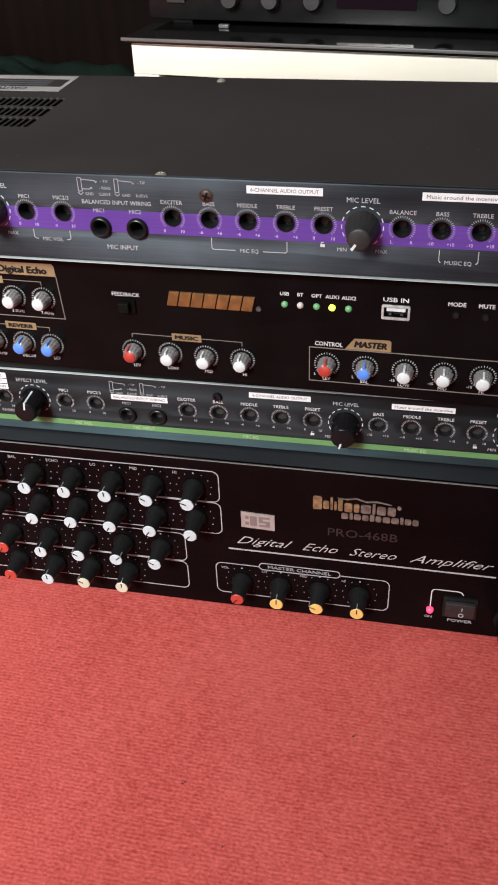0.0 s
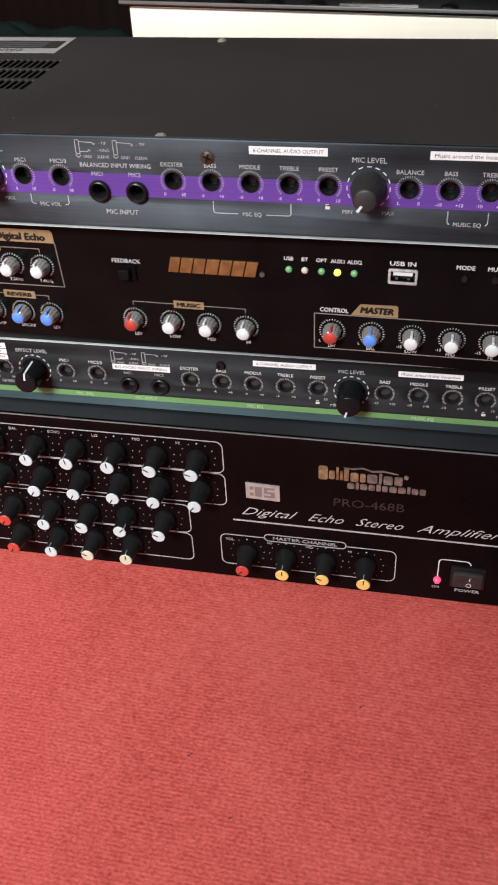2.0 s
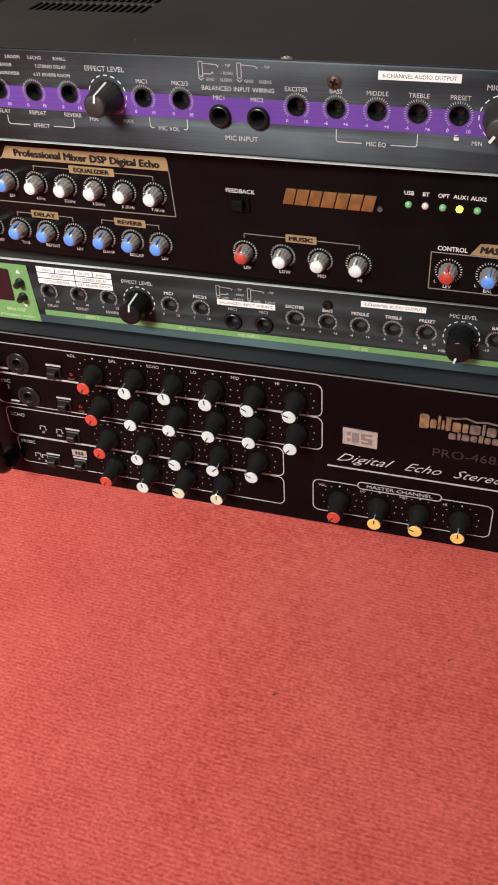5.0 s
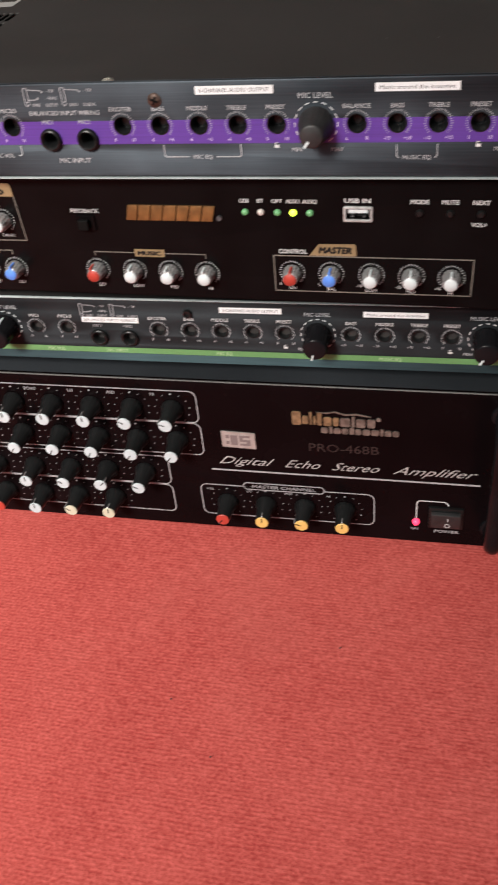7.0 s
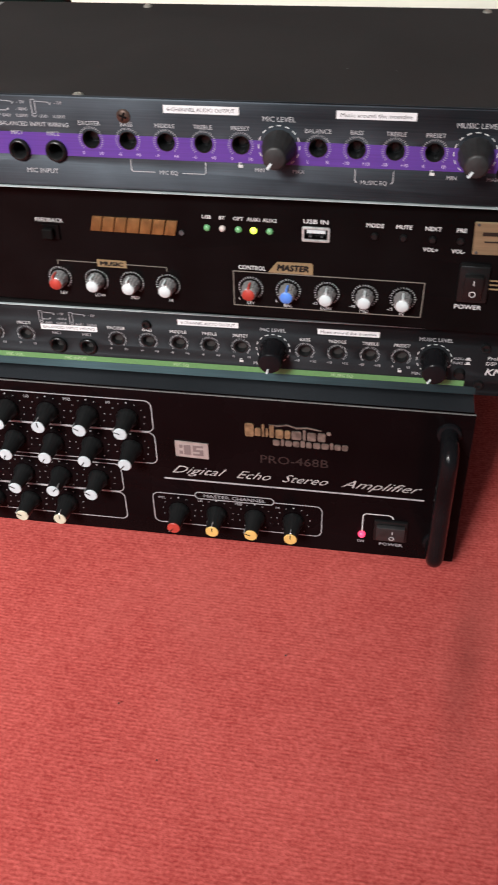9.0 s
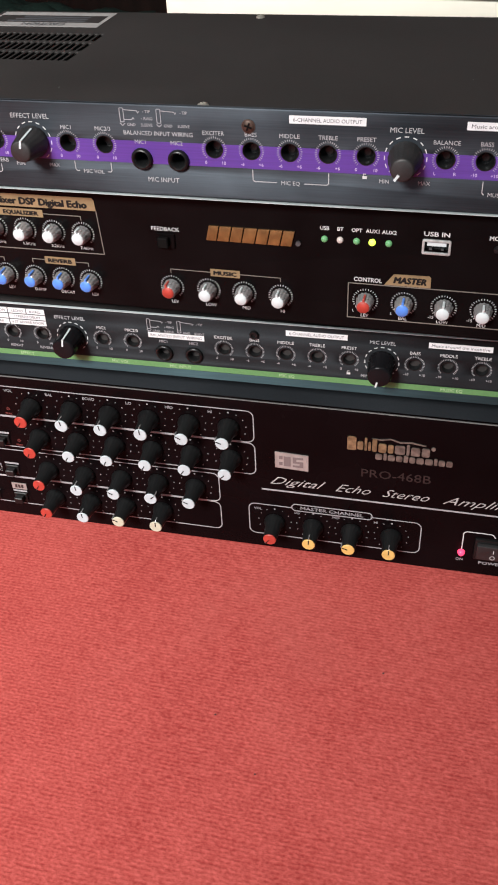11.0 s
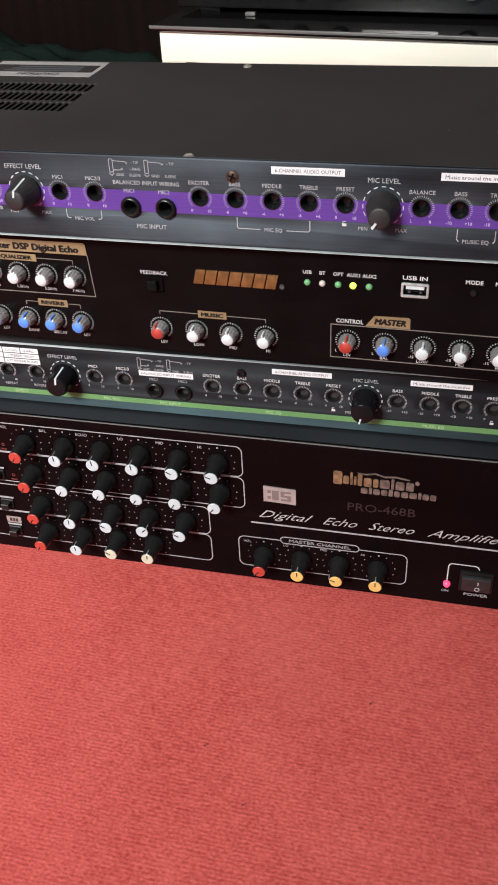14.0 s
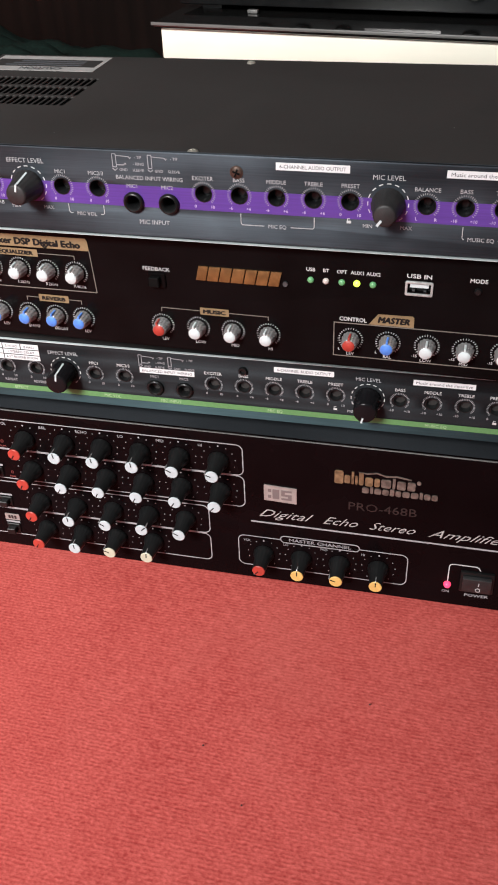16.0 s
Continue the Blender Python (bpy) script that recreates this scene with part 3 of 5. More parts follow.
# ---- bottom unit: the karaoke amplifier ----
def amplifier():
    a = unit("stereo_amplifier", 0.0, 0.0, 0.0, "large black karaoke amplifier with side handles standing on red carpet", "amplifier")
    cols = (-182.5, -152.7, -124.3, -96.2, -68.4, -40.8)
    seats = (((-179.2, 110.0), (-150.0, 110.8), (-122.8, 110.8), (-95.2, 110.8), (-67.6, 110.8), (-40.6, 110.8)),
             ((-177.8, 84.2), (-149.5, 84.9), (-122.2, 85.3), (-95.1, 85.2), (-67.8, 85.2), (-40.4, 85.3)),
             ((-176.6, 55.4), (-148.6, 55.2), (-121.2, 55.8), (-94.2, 56.2), (-67.2, 56.0)),
             ((-175.7, 29.6), (-147.8, 29.9), (-120.9, 30.4), (-93.2, 30.5)))
    jacks = ((-236.7, 109.0), (-234.2, 81.5))
    holes = [circle(u / 1000, z / 1000, 0.0052) for u, z in jacks]
    put("front_panel", sheet([rounded(-0.274, 0.179, 0.0075, 0.1325, 0.0015)] + holes, 0.0, 0.004, AMP, 0.0005), a)
    on(a, "panel_edge", box(-0.274, 0.179, 0.0002, 0.0014, 0.1325, 0.1329, 0.0001, 1), SHADEGREY, "worn grey top edge of the panel", 0)
    on(a, "case", box(-0.2735, 0.1785, 0.0045, 0.33, 0.012, 0.1315, 0.0012), AMPLID, "grey-black steel case")
    for x in (-0.245, 0.150):
        for y in (0.03, 0.30):
            put("foot", FOOT, a, (x, y, 0.0132))
    # handles
    for x in (-0.259, 0.1645):
        rod = [(x, 0.0, 0.1180), (x, -0.013, 0.1180)]
        rod += [(x, -0.013 - 0.009 * math.sin(radians(q)), 0.109 + 0.009 * math.cos(radians(q))) for q in range(15, 91, 15)]
        rod += [(x, -0.022, z / 1000) for z in range(100, 36, -9)]
        rod += [(x, -0.013 - 0.009 * math.cos(radians(q)), 0.0345 - 0.009 * math.sin(radians(q))) for q in range(0, 91, 15)] + [(x, 0.0, 0.0255)]
        h = part("handle", tube(rod, 0.0057, 24), HANDLE, a, "glossy black tubular handle bent back at both ends", smooth=60)
        for z in (0.0255, 0.1180):
            part("flange", moved(lathe([(0.0078, 0.0), (0.0078, -0.0012), (0.0072, -0.0024), (0.0060, -0.0028), (0.0, -0.0028)], 28), x=x, z=z), HANDLE, h)
    # printed frames
    def frame_line(x0, x1, z0, z1, r=4.5):
        p = mm(rounded(x0, x1, z0, z1, r))
        on(a, "printed_frame", stroke([p + [p[0]]], 0.00065), DIMWHITE, "", 0)
    frame_line(-262, -24.1, 100.2, 125.0)
    frame_line(-260, -23.8, 73.2, 99.4)
    frame_line(-256.5, -50.1, 45.0, 69.8)
    frame_line(-253, -50.2, 19.4, 44.2)
    frame_line(-29.8, 88.2, 20.0, 47.4)
    pill = mm(rounded(0.5, 55.2, 45.2, 51.0, 2.85))
    on(a, "printed_frame", patch(pill), AMP, "", 0)
    on(a, "printed_frame", stroke([pill + [pill[0]]], 0.0007, -0.00025), DIMWHITE, "", 0)
    write(a, "MASTER CHANNEL", 28, 48.1, 2.7, DIMWHITE, 43, y=-0.0002)
    # knobs
    turns = ((-150, -8, -10, -6, -62, -72), (-152, -148, -154, -150, -146, -140), (-150, -4, -64, 44, -66), (-150, -5, -66, 2))
    caps = (("red",) + ("white",) * 5, ("red",) + ("white",) * 5, ("red",) + ("white",) * 4, ("red", "white", "cream", "cream"))
    for places, angles, colours in zip(seats, turns, caps):
        for (u, z), t, c in zip(places, angles, colours):
            cone_knob(a, u, z, c, t)
    for u, t, c in zip((-11.6, 15.2, 41.9, 68.8), (-140, 0, -72, 0), ("red", "yellow", "yellow", "yellow")):
        cone_knob(a, u, 32.6, c, t)
    for u, s in zip(cols, ("VOL", "BAL", "ECHO", "LO", "MID", "HI")):
        write(a, s, u - 12.0, 121.6, 2.2, DIMWHITE)
    for u, s in zip((-12.4, 15.1, 41.9, 68.9), ("VOL", "LO", "MID", "HI")):
        write(a, s, u - 11.0, 43.2, 2.0, DIMWHITE)
    # left inputs
    for n, (u, z) in enumerate(jacks):
        j = put("jack_socket", SMALLJACK, a, at(a, u, z), 0, "black microphone jack socket")
        part("nut", lathe([(0.0085, 0.0), (0.0086, -0.0008), (0.0078, -0.0014), (0.0056, -0.0015), (0.0056, 0.0)], 32), BLACKPLASTIC, j)
        write(a, "MIC", u - 16, z + 11.5, 3.0, DIMWHITE)
        write(a, str(n + 1), u - 15, z + 6.5, 3.0, DIMWHITE)
        on(a, "caption", patch(mm(rect(u - 16, u - 9, z - 6.2, z - 4.6))), DIMWHITE, "", 0)
    for u, z in ((-209.8, 106.0), (-207.1, 79.0), (-205.5, 51.5), (-226.1, 24.6), (-204.2, 25.4)):
        s = on(a, "push_switch", box((u - 5) / 1000, (u + 5) / 1000, -0.0012, 0.001, (z - 4) / 1000, (z + 4) / 1000, 0.0004, 1), BLACKPLASTIC, "small black push switch")
        part("button", box((u - 3.2) / 1000, (u + 3.2) / 1000, -0.006, -0.0012, (z - 2.6) / 1000, (z + 2.6) / 1000, 0.0005, 1), BLACKPLASTIC, s)
        on(a, "caption", patch(mm(rect(u - 5.5, u + 5.5, z + 4.8, z + 6.3))), DIMWHITE, "", 0)
    write(a, "ECHO", -247.5, 63.6, 2.8, DIMWHITE)
    write(a, "MUSIC", -244.5, 39.2, 2.8, DIMWHITE)
    for u, z, s in ((-229.5, 53.0, "ST"), (-216.5, 52.2, "MIC"), (-239.0, 26.0, "A"), (-233.5, 25.2, "B")):
        on(a, "switch_symbol", stroke([mm([(u - 3, z), (u - 2, z), (u - 2, z + 3), (u + 2, z + 3), (u + 2, z), (u + 3, z)])], 0.0005), DIMWHITE, "", 0)
        write(a, s, u, z - 2.6, 1.9, DIMWHITE)
    on(a, "maker_badge", patch(mm(rect(-209.5, -198.0, 33.0, 38.6)), depth=0.0005), SILVERPLATE, "small silver badge with plain marks", 0)
    for u in (-207, -204.6, -202.2):
        on(a, "badge_mark", patch(mm(rect(u, u + 1.7, 34.3, 37.3)), y=-0.0006), DARKTITLE, "", 0)
    for u, z in ((-197.5, 104), (-195.0, 77)):
        write(a, "PEAK", u, z - 1.8, 1.5, LEDDEEP)
        on(a, "peak_light", stroke([mm(circle(u, z + 2.2, 1.0, 12) + [circle(u, z + 2.2, 1.0, 12)[0]])], 0.0003), LEDDEEP, "", 0)
    # badge and titles
    b = on(a, "maker_badge", patch(mm([(-10.3, 82.2), (11.9, 81.4), (11.9, 94.2), (-10.3, 95.0)]), depth=0.0008), SILVERPLATE, "silver badge with plain grey marks", 0)
    for u0, u1, z0, z1 in ((-7.5, -5.2, 89.6, 92.2), (-7.5, -5.2, 84.6, 87.2), (-4.4, 0.2, 84.2, 92.2), (1.6, 8.6, 90.6, 92.2), (1.6, 4.0, 88.8, 90.6), (1.6, 8.6, 87.2, 88.8), (6.2, 8.6, 85.6, 87.2), (1.6, 8.6, 84.0, 85.6)):
        part("badge_mark", patch(mm(rect(u0, u1, z0, z1)), y=-0.001), material("badge_grey", (0.17, 0.135, 0.135), 0.5) if "badge_grey" not in bpy.data.materials else bpy.data.materials["badge_grey"], b, smooth=0)
    logo(a)
    write(a, "PRO-468B", 68.8, 85.4, 6.4, DARKTITLE, 44.5)
    for s, u0, u1 in (("Digital", -14.1, 23.5), ("Echo", 30.0, 53.5), ("Stereo", 61.0, 91.5), ("Amplifier", 99.8, 152.5)):
        write(a, s, (u0 + u1) / 2, 70.2, 6.5, SCRIPT, u1 - u0, shear=0.6, bold=-0.012)
    on(a, "underline", stroke([mm([(-20.1, 61.4), (154.6, 61.4)])], 0.0012), DIMWHITE, "", 0)
    # power
    on(a, "printed_frame", stroke([mm([(115.9, 29.5), (115.9, 43.0), (116.6, 44.6), (118.2, 45.3), (133.4, 45.3), (135.2, 44.4), (136.4, 42.2)])], 0.0007), WHITE, "", 0)
    p = on(a, "power_switch", box(0.1238, 0.1462, -0.0022, 0.001, 0.0232, 0.0412, 0.0008, 2), BLACKPLASTIC, "black rocker power switch")
    part("rocker", moved(box(-0.0095, 0.0095, -0.0016, 0.0016, -0.0070, 0.0070, 0.0006, 2), 0.135, -0.0030, 0.0318, rx=10), RUBBER, p)
    write(a, "I", 136.2, 34.3, 2.8, WHITE, y=-0.0052)
    on(a, "switch_symbol", stroke([mm(circle(136.0, 28.2, 1.5, 20) + [circle(136.0, 28.2, 1.5, 20)[0]])], 0.0004, -0.0043), WHITE, "", 0)
    write(a, "ON", 115.2, 19.9, 2.2, DIMWHITE)
    write(a, "POWER", 136.0, 18.8, 2.5, DIMWHITE, 16, bold=0.01)
    put("power_light", mesh_of(lathe([(0.0024, 0.0), (0.0024, -0.0014), (0.0017, -0.0028), (0.0, -0.0032)], 20), LEDRED, 60), a, at(a, 115.9, 26.8), label="lit red power light")


def logo(a):
    """The maker's name as plain gold blocks and strokes of its size."""
    letters = ((36.8, 42.6, 103.6, 114.0), (43.3, 47.0, 104.4, 110.8), (47.8, 49.4, 104.2, 114.0), (50.2, 51.8, 104.2, 111.0), (52.6, 55.6, 104.0, 114.0),
               (56.6, 61.6, 103.8, 110.6), (62.6, 66.0, 104.0, 110.4), (66.9, 73.2, 103.8, 110.4), (74.2, 76.0, 103.8, 112.0), (77.0, 82.6, 103.7, 110.2), (83.6, 88.6, 103.8, 110.4))
    def block(u0, u1, z0, z1, mat):
        on(a, "logo_shape", patch(mm(rounded(u0, u1, z0, z1, min(0.3 * (u1 - u0), 1.2), 4)), depth=0.0007), mat, "", 0)
    for n, (u0, u1, z0, z1) in enumerate(letters):
        block(u0, u1, z0, z1, LOGOGOLD if n < 7 else LOGOSILVER)
    on(a, "logo_shape", patch(mm(circle(90.6, 110.6, 1.4, 14)), depth=0.0008), LOGOSILVER, "", 0)
    on(a, "logo_shape", patch(mm([(52, 114.2), (58, 113.0), (64, 114.4), (70, 112.4), (77, 113.2), (86, 111.9), (86, 112.6), (77, 114.2), (70, 113.4), (64, 115.2), (58, 113.9)]), depth=0.0006), LOGOSILVER, "", 0)
    x = 54.9
    for n, w in enumerate((4.4, 2.0, 4.4, 4.0, 2.8, 3.6, 4.6, 4.8, 2.0, 4.0, 3.8)):
        block(x, x + w, 97.9, 102.3 if w > 3 else 103.2, LOGOSILVER)
        x += w + 0.78


amplifier()


# ---- the two effect processors ----
def plugs(a, u, z, mat):
    """Two little drawn jack plugs with their captions."""
    for d, short in ((0, False), (19.2, True)):
        body = mm(rounded(u + d - 1.0, u + d + 1.0, z - 3.4, z + 3.4, 0.4, 3))
        lines = [body + [body[0]], mm([(u + d + 1, z + 2.6), (u + d + 8.0, z + 2.2), (u + d + 8.6, z + 1.2), (u + d + 9.2, z + 2.0)])]
        if not short:
            lines.append(mm([(u + d + 1, z - 2.2), (u + d + 5.0, z - 2.2), (u + d + 5.8, z - 1.2), (u + d + 6.4, z - 2.0)]))
        lines.append(mm([(u + d - 1.4, z - 4.0), (u + d, z - 5.2), (u + d + 1.4, z - 4.0)]))
        on(a, "wiring_drawing", stroke(lines, 0.00035), mat, "", 0)
        write(a, "- TIP", u + d + 13.0, z + 2.0, 1.4, mat)
        if not short:
            write(a, "- RING", u + d + 13.0, z - 1.4, 1.4, mat)
        write(a, "GND", u + d + 4.6, z - 4.6, 1.4, mat)
        write(a, "SLEEVE", u + d + 12.6, z - 4.6, 1.4, mat)


def lock(a, u, z):
    on(a, "lock_symbol", merge(patch(mm(rect(u - 1.1, u + 1.1, z - 1.0, z + 0.4))), stroke([mm([(u - 0.7, z + 0.4), (u - 0.7, z + 1.4), (u + 0.6, z + 1.4)])], 0.0003)), WHITE, "", 0)


def control(a, u, z, kind, caption, low, high, mat=None, num=None):
    put("trim_control", HOLE[0.0044 if kind == "t" else 0.0039], a, at(a, u, z), 0, "recessed trim control in a round hole")
    put("dial_scale", TICK31[kind], a, at(a, u, z))
    if caption:
        write(a, caption, u, z + (7.9 if kind == "k" else 8.0), 2.0, mat or PRINT)
    write(a, low, u - 4.6, z - 6.8, 1.6, num or PRINT)
    write(a, high, u + 4.8, z - 6.8, 1.6, num or PRINT)


def bracket(a, u0, u1, z0, z1, text, tu=None):
    c = (u0 + u1) / 2 if tu is None else tu
    half = len(text) * 0.95 + 1.2
    on(a, "bracket_line", stroke([mm([(u0, z1), (u0, z0 + 0.8), (u0 + 0.8, z0), (c - half, z0)]), mm([(u1, z1), (u1, z0 + 0.8), (u1 - 0.8, z0), (c + half, z0)])], 0.0004), PRINT, "", 0)
    write(a, text, c, z0, 2.0)


TOP_U = (-189.6, -169.4, -149.4, -128.2, -109.2, -89.2, -69.6, -50.2, -31.3, -12.4, 6.8, 25.6, 44.1, 62.8, 81.5, 99.8, 118.1, 136.4, 155.2)


def top_processor():
    a = unit("effects_processor", -0.0261, -0.38, 0.2735, "black one-unit audio effects processor with purple stripe, top of the stack", "audio processor", "rack processors in the stack")
    z = 302.4
    centres = [u for i, u in enumerate(TOP_U) if i not in (3, 6, 7, 13, 18)]
    holes = [circle(u / 1000, z / 1000, 0.0043) for u in centres]
    jacks = [circle(u / 1000, 0.2960, 0.0050) for u in (TOP_U[6], TOP_U[7])]
    put("front_panel", sheet([rounded(-0.262, 0.220, 0.2772, 0.3228, 0.001)] + holes + jacks, 0.0, 0.003, BRUSHED, 0.0004), a, (0, 0, -a["base"]))
    edge = [(-261.5, 293.5)]
    for cu in (TOP_U[6], TOP_U[7]):
        w = math.acos((296.0 - 293.5) / 5.0)
        edge += [(cu + 5.0 * math.sin(-w + 2 * (math.pi - w) * -k / 14 + 0), 296.0 - 5.0 * math.cos(w + 2 * (math.pi - w) * k / 14)) for k in range(15)]
    edge += [(219.5, 293.5), (219.5, 304.9)]
    for cu in sorted(centres, reverse=True):
        w = math.acos((304.9 - z) / 4.3)
        edge += [(cu + 4.3 * math.sin(w + 2 * (math.pi - w) * k / 14), z + 4.3 * math.cos(w + 2 * (math.pi - w) * k / 14)) for k in range(15)]
    edge += [(-261.5, 304.9)]
    put("purple_stripe", sheet([mm(edge)], -0.00014, -0.00002, PURPLE), a, (0, 0, -a["base"]), label="purple printed stripe")
    # case with a slotted lid
    x0, x1, y0, y1 = -0.236, 0.1885, 0.0032, 0.1985
    slots = []
    for row in range(3):
        for i in range(17):
            sx = -0.1408 - 0.0043 * i
            sy = 0.0885 + 0.0215 * row
            slots.append(rounded(sx - 0.0014, sx + 0.0014, sy - 0.0090, sy + 0.0090, 0.0012, 3))
    me = sheet([rect(x0, x1, y0, y1)] + slots, -0.0006, 0.0006, LID, 0.0003)
    me.transform(Matrix.Translation((0, 0, 0.3204)) @ Matrix.Rotation(radians(-90), 4, "X"))
    me.shade_flat()
    put("lid", me, a, (0, 0, -a["base"]), label="black textured steel lid with three rows of vent slots")
    on(a, "case", merge(box(x0, x0 + 0.001, y0, y1, 0.2790, 0.3196), box(x1 - 0.001, x1, y0, y1, 0.2790, 0.3196), box(x0, x1, y1 - 0.001, y1, 0.2790, 0.3196), box(x0, x1, y0, y1, 0.2775, 0.2790)), LID, "black steel case", 0)
    on(a, "base_lip", box(-0.262, 0.1795, -0.0002, 0.020, 0.27572, 0.27594, 0.0, 1), EDGE, "bright bare lip of the base plate", 0)
    on(a, "inner_board", box(x0 + 0.01, x1 - 0.01, 0.02, 0.18, 0.2830, 0.2845), DARK, "", 0)
    # caution label at the back of the lid
    lab = on(a, "caution_label", box(-0.2320, -0.1505, 0.1560, 0.1945, 0.32105, 0.32125), LABELGREY, "grey caution label printed upside down", 0)
    part("label_band", box(-0.2300, -0.1535, 0.1665, 0.1850, 0.32127, 0.32137), LID, lab, smooth=0)
    for k in range(3):
        part("label_bar", box(-0.2200 + 0.004 * k, -0.1640, 0.1690 + 0.005 * k, 0.1715 + 0.005 * k, 0.32139, 0.32146), GREYINK, lab, smooth=0)
    put("caption", lettering("CAUTION", 0.0055, GREYINK, 0.030), lab, (-0.190, 0.1610, 0.3215), rz=180, rx=-90)
    # lid screws
    for x, y in ((-0.0378, 0.0075), (0.1660, 0.0075), (-0.0500, 0.1890), (0.1650, 0.1890), (0.1815, 0.0480), (-0.2280, 0.0480)):
        put("screw", SCREW, a, (x, y, 0.3207 - a["base"]), rx=-90, label="zinc cross-head screw")
    # ears
    for u, zz, me in ((181.4, 313.2, ALLEN), (180.9, 288.2, ALLEN), (-222.0, 311.4, ALLEN), (-222.0, 286.4, ALLEN)):
        put("screw", me, a, at(a, u, zz), label="zinc socket-head screw")
    fs = put("screw", FLATSCREW, a, at(a, -13.4, 314.4), 20, "small rusty cross-head screw")
    part("washer", lathe([(0.0034, 0.0), (0.0034, -0.0005), (0.0029, -0.0006), (0.0029, 0.0)], 24), RUSTY, fs)
    # near-black raised bars stand in for the shade in the cross recess
    part("cross_slot_shade", merge(box(-0.0019, 0.0019, -0.0015, -0.0010, -0.0004, 0.0004), box(-0.0004, 0.0004, -0.00152, -0.0010, -0.0019, 0.0019)), DARK, fs, smooth=0)
    names = {0: ("", "0", "10"), 1: ("", "0", "10"), 2: ("", "0", "10"), 4: ("MIC1", "0", "10"), 5: ("MIC2/3", "0", "10"), 8: ("EXCITER", "0", "10"), 9: ("BASS", "-6", "+6"), 10: ("MIDDLE", "-6", "+6"),
             11: ("TREBLE", "-6", "+6"), 12: ("PRESET", "0", "10"), 14: ("BALANCE", "L", "R"), 15: ("BASS", "-10", "+10"), 16: ("TREBLE", "-10", "+10"), 17: ("PRESET", "0", "10")}
    for i, (s, lo, hi) in names.items():
        control(a, TOP_U[i], z, "t", s, lo, hi, PRINT, LILAC)
    for i, s in ((0, "DELAY"), (1, "REPEAT"), (2, "REVERB")):
        write(a, s, TOP_U[i], 291.8, 2.0)
    bracket(a, TOP_U[0] + 2, TOP_U[2], 285.2, 289.6, "EFFECT")
    bracket(a, -107.0, -87.0, 288.0, 293.0, "MIC VOL")
    bracket(a, -12.0, 26.2, 287.0, 293.0, "MIC EQ")
    bracket(a, 99.8, 118.1, 286.4, 292.6, "MUSIC EQ")
    for i in (6, 7):
        put("jack_socket", JACK, a, at(a, TOP_U[i], 296.0), 0, "black microphone jack socket")
    write(a, "MIC1", -69.8, 304.6, 2.0)
    write(a, "MIC2", -50.6, 304.6, 2.0)
    write(a, "MIC INPUT", -59.2, 285.4, 2.4)
    write(a, "BALANCED INPUT WIRING", -60.0, 309.0, 2.1, None, 36)
    plugs(a, -78.0, 317.6, DIMWHITE)
    lock(a, 43.8, 292.2)
    lock(a, 136.2, 292.2)
    for i, s, t in ((3, "EFFECT LEVEL", 12), (13, "MIC LEVEL", -146), (18, "MUSIC LEVEL", -146)):
        big_knob(a, TOP_U[i], z, t, i == 3)
        write(a, s, TOP_U[i], 315.4, 2.4)
        write(a, "MIN", TOP_U[i] - 9.6, 290.4, 1.9)
        write(a, "MAX", TOP_U[i] + 9.6, 290.4, 1.9, DIMWHITE)
    for s, u, zz in (("1.DELAY", -192.0, 319.2), ("2.ROOM", -178.0, 319.2), ("3.ECHO", -165.6, 319.2), ("8.HALL", -151.8, 319.2), ("4.REVERB", -184.0, 315.2), ("7.STEREO DELAY", -157.4, 315.2), ("5.ECHO/REVERB", -184.0, 311.2), ("6.ST REVERB ROOM", -157.6, 311.2)):
        write(a, s, u, zz, 1.6)
    for u0, u1, s in ((6.8, 43.6, "6-CHANNEL AUDIO OUTPUT"), (89.8, 126.8, "Music around the incentive")):
        st = on(a, "sticker", patch(mm(rect(u0, u1, 316.6, 320.4)), depth=0.0002), STICKER, "white printed sticker", 0)
        write(a, s, (u0 + u1) / 2, 318.5, 1.8, GREYINK, 33, y=-0.0002)
    for s, zz in (("AUX1", 302.8), ("AUX2", 299.7)):
        write(a, s, 169.4, zz, 1.6, LILAC)
        on(a, "switch_symbol", patch(mm([(173.4, zz - 0.8), (176.8, zz - 0.8), (176.8, zz - 0.3), (176.0, zz - 0.3), (176.0, zz + 0.9), (174.2, zz + 0.9), (174.2, zz - 0.3), (173.4, zz - 0.3)])), LILAC, "", 0)
    b = put("push_button", mesh_of(lathe([(0.0042, 0.0), (0.0042, -0.001), (0.0034, -0.002), (0.0032, -0.006), (0.0028, -0.0066), (0.0, -0.0066)], 24), BLACKPLASTIC, 40), a, at(a, 169.9, 293.4), label="round black push button")
    write(a, "Professional Mixer", 195.4, 303.2, 2.4, LILAC, 28, shear=0.15)
    write(a, "DSP Digital Echo", 194.0, 300.0, 2.4, LILAC, 25, shear=0.15)
    write(a, "KV-", 187.0, 295.8, 4.0, WHITE, 11, shear=0.25)
    screws_and_feet(a, (-0.20, 0.15), (0.03, 0.17), 0.2795)


LOW_U = (-199.6, -179.2, -158.9, -138.6, -118.6, -98.7, -78.7, -59.4, -40.3, -21.0, -2.0, 17.0, 36.0, 55.4, 74.4, 93.5, 112.6, 130.8, 149.8)


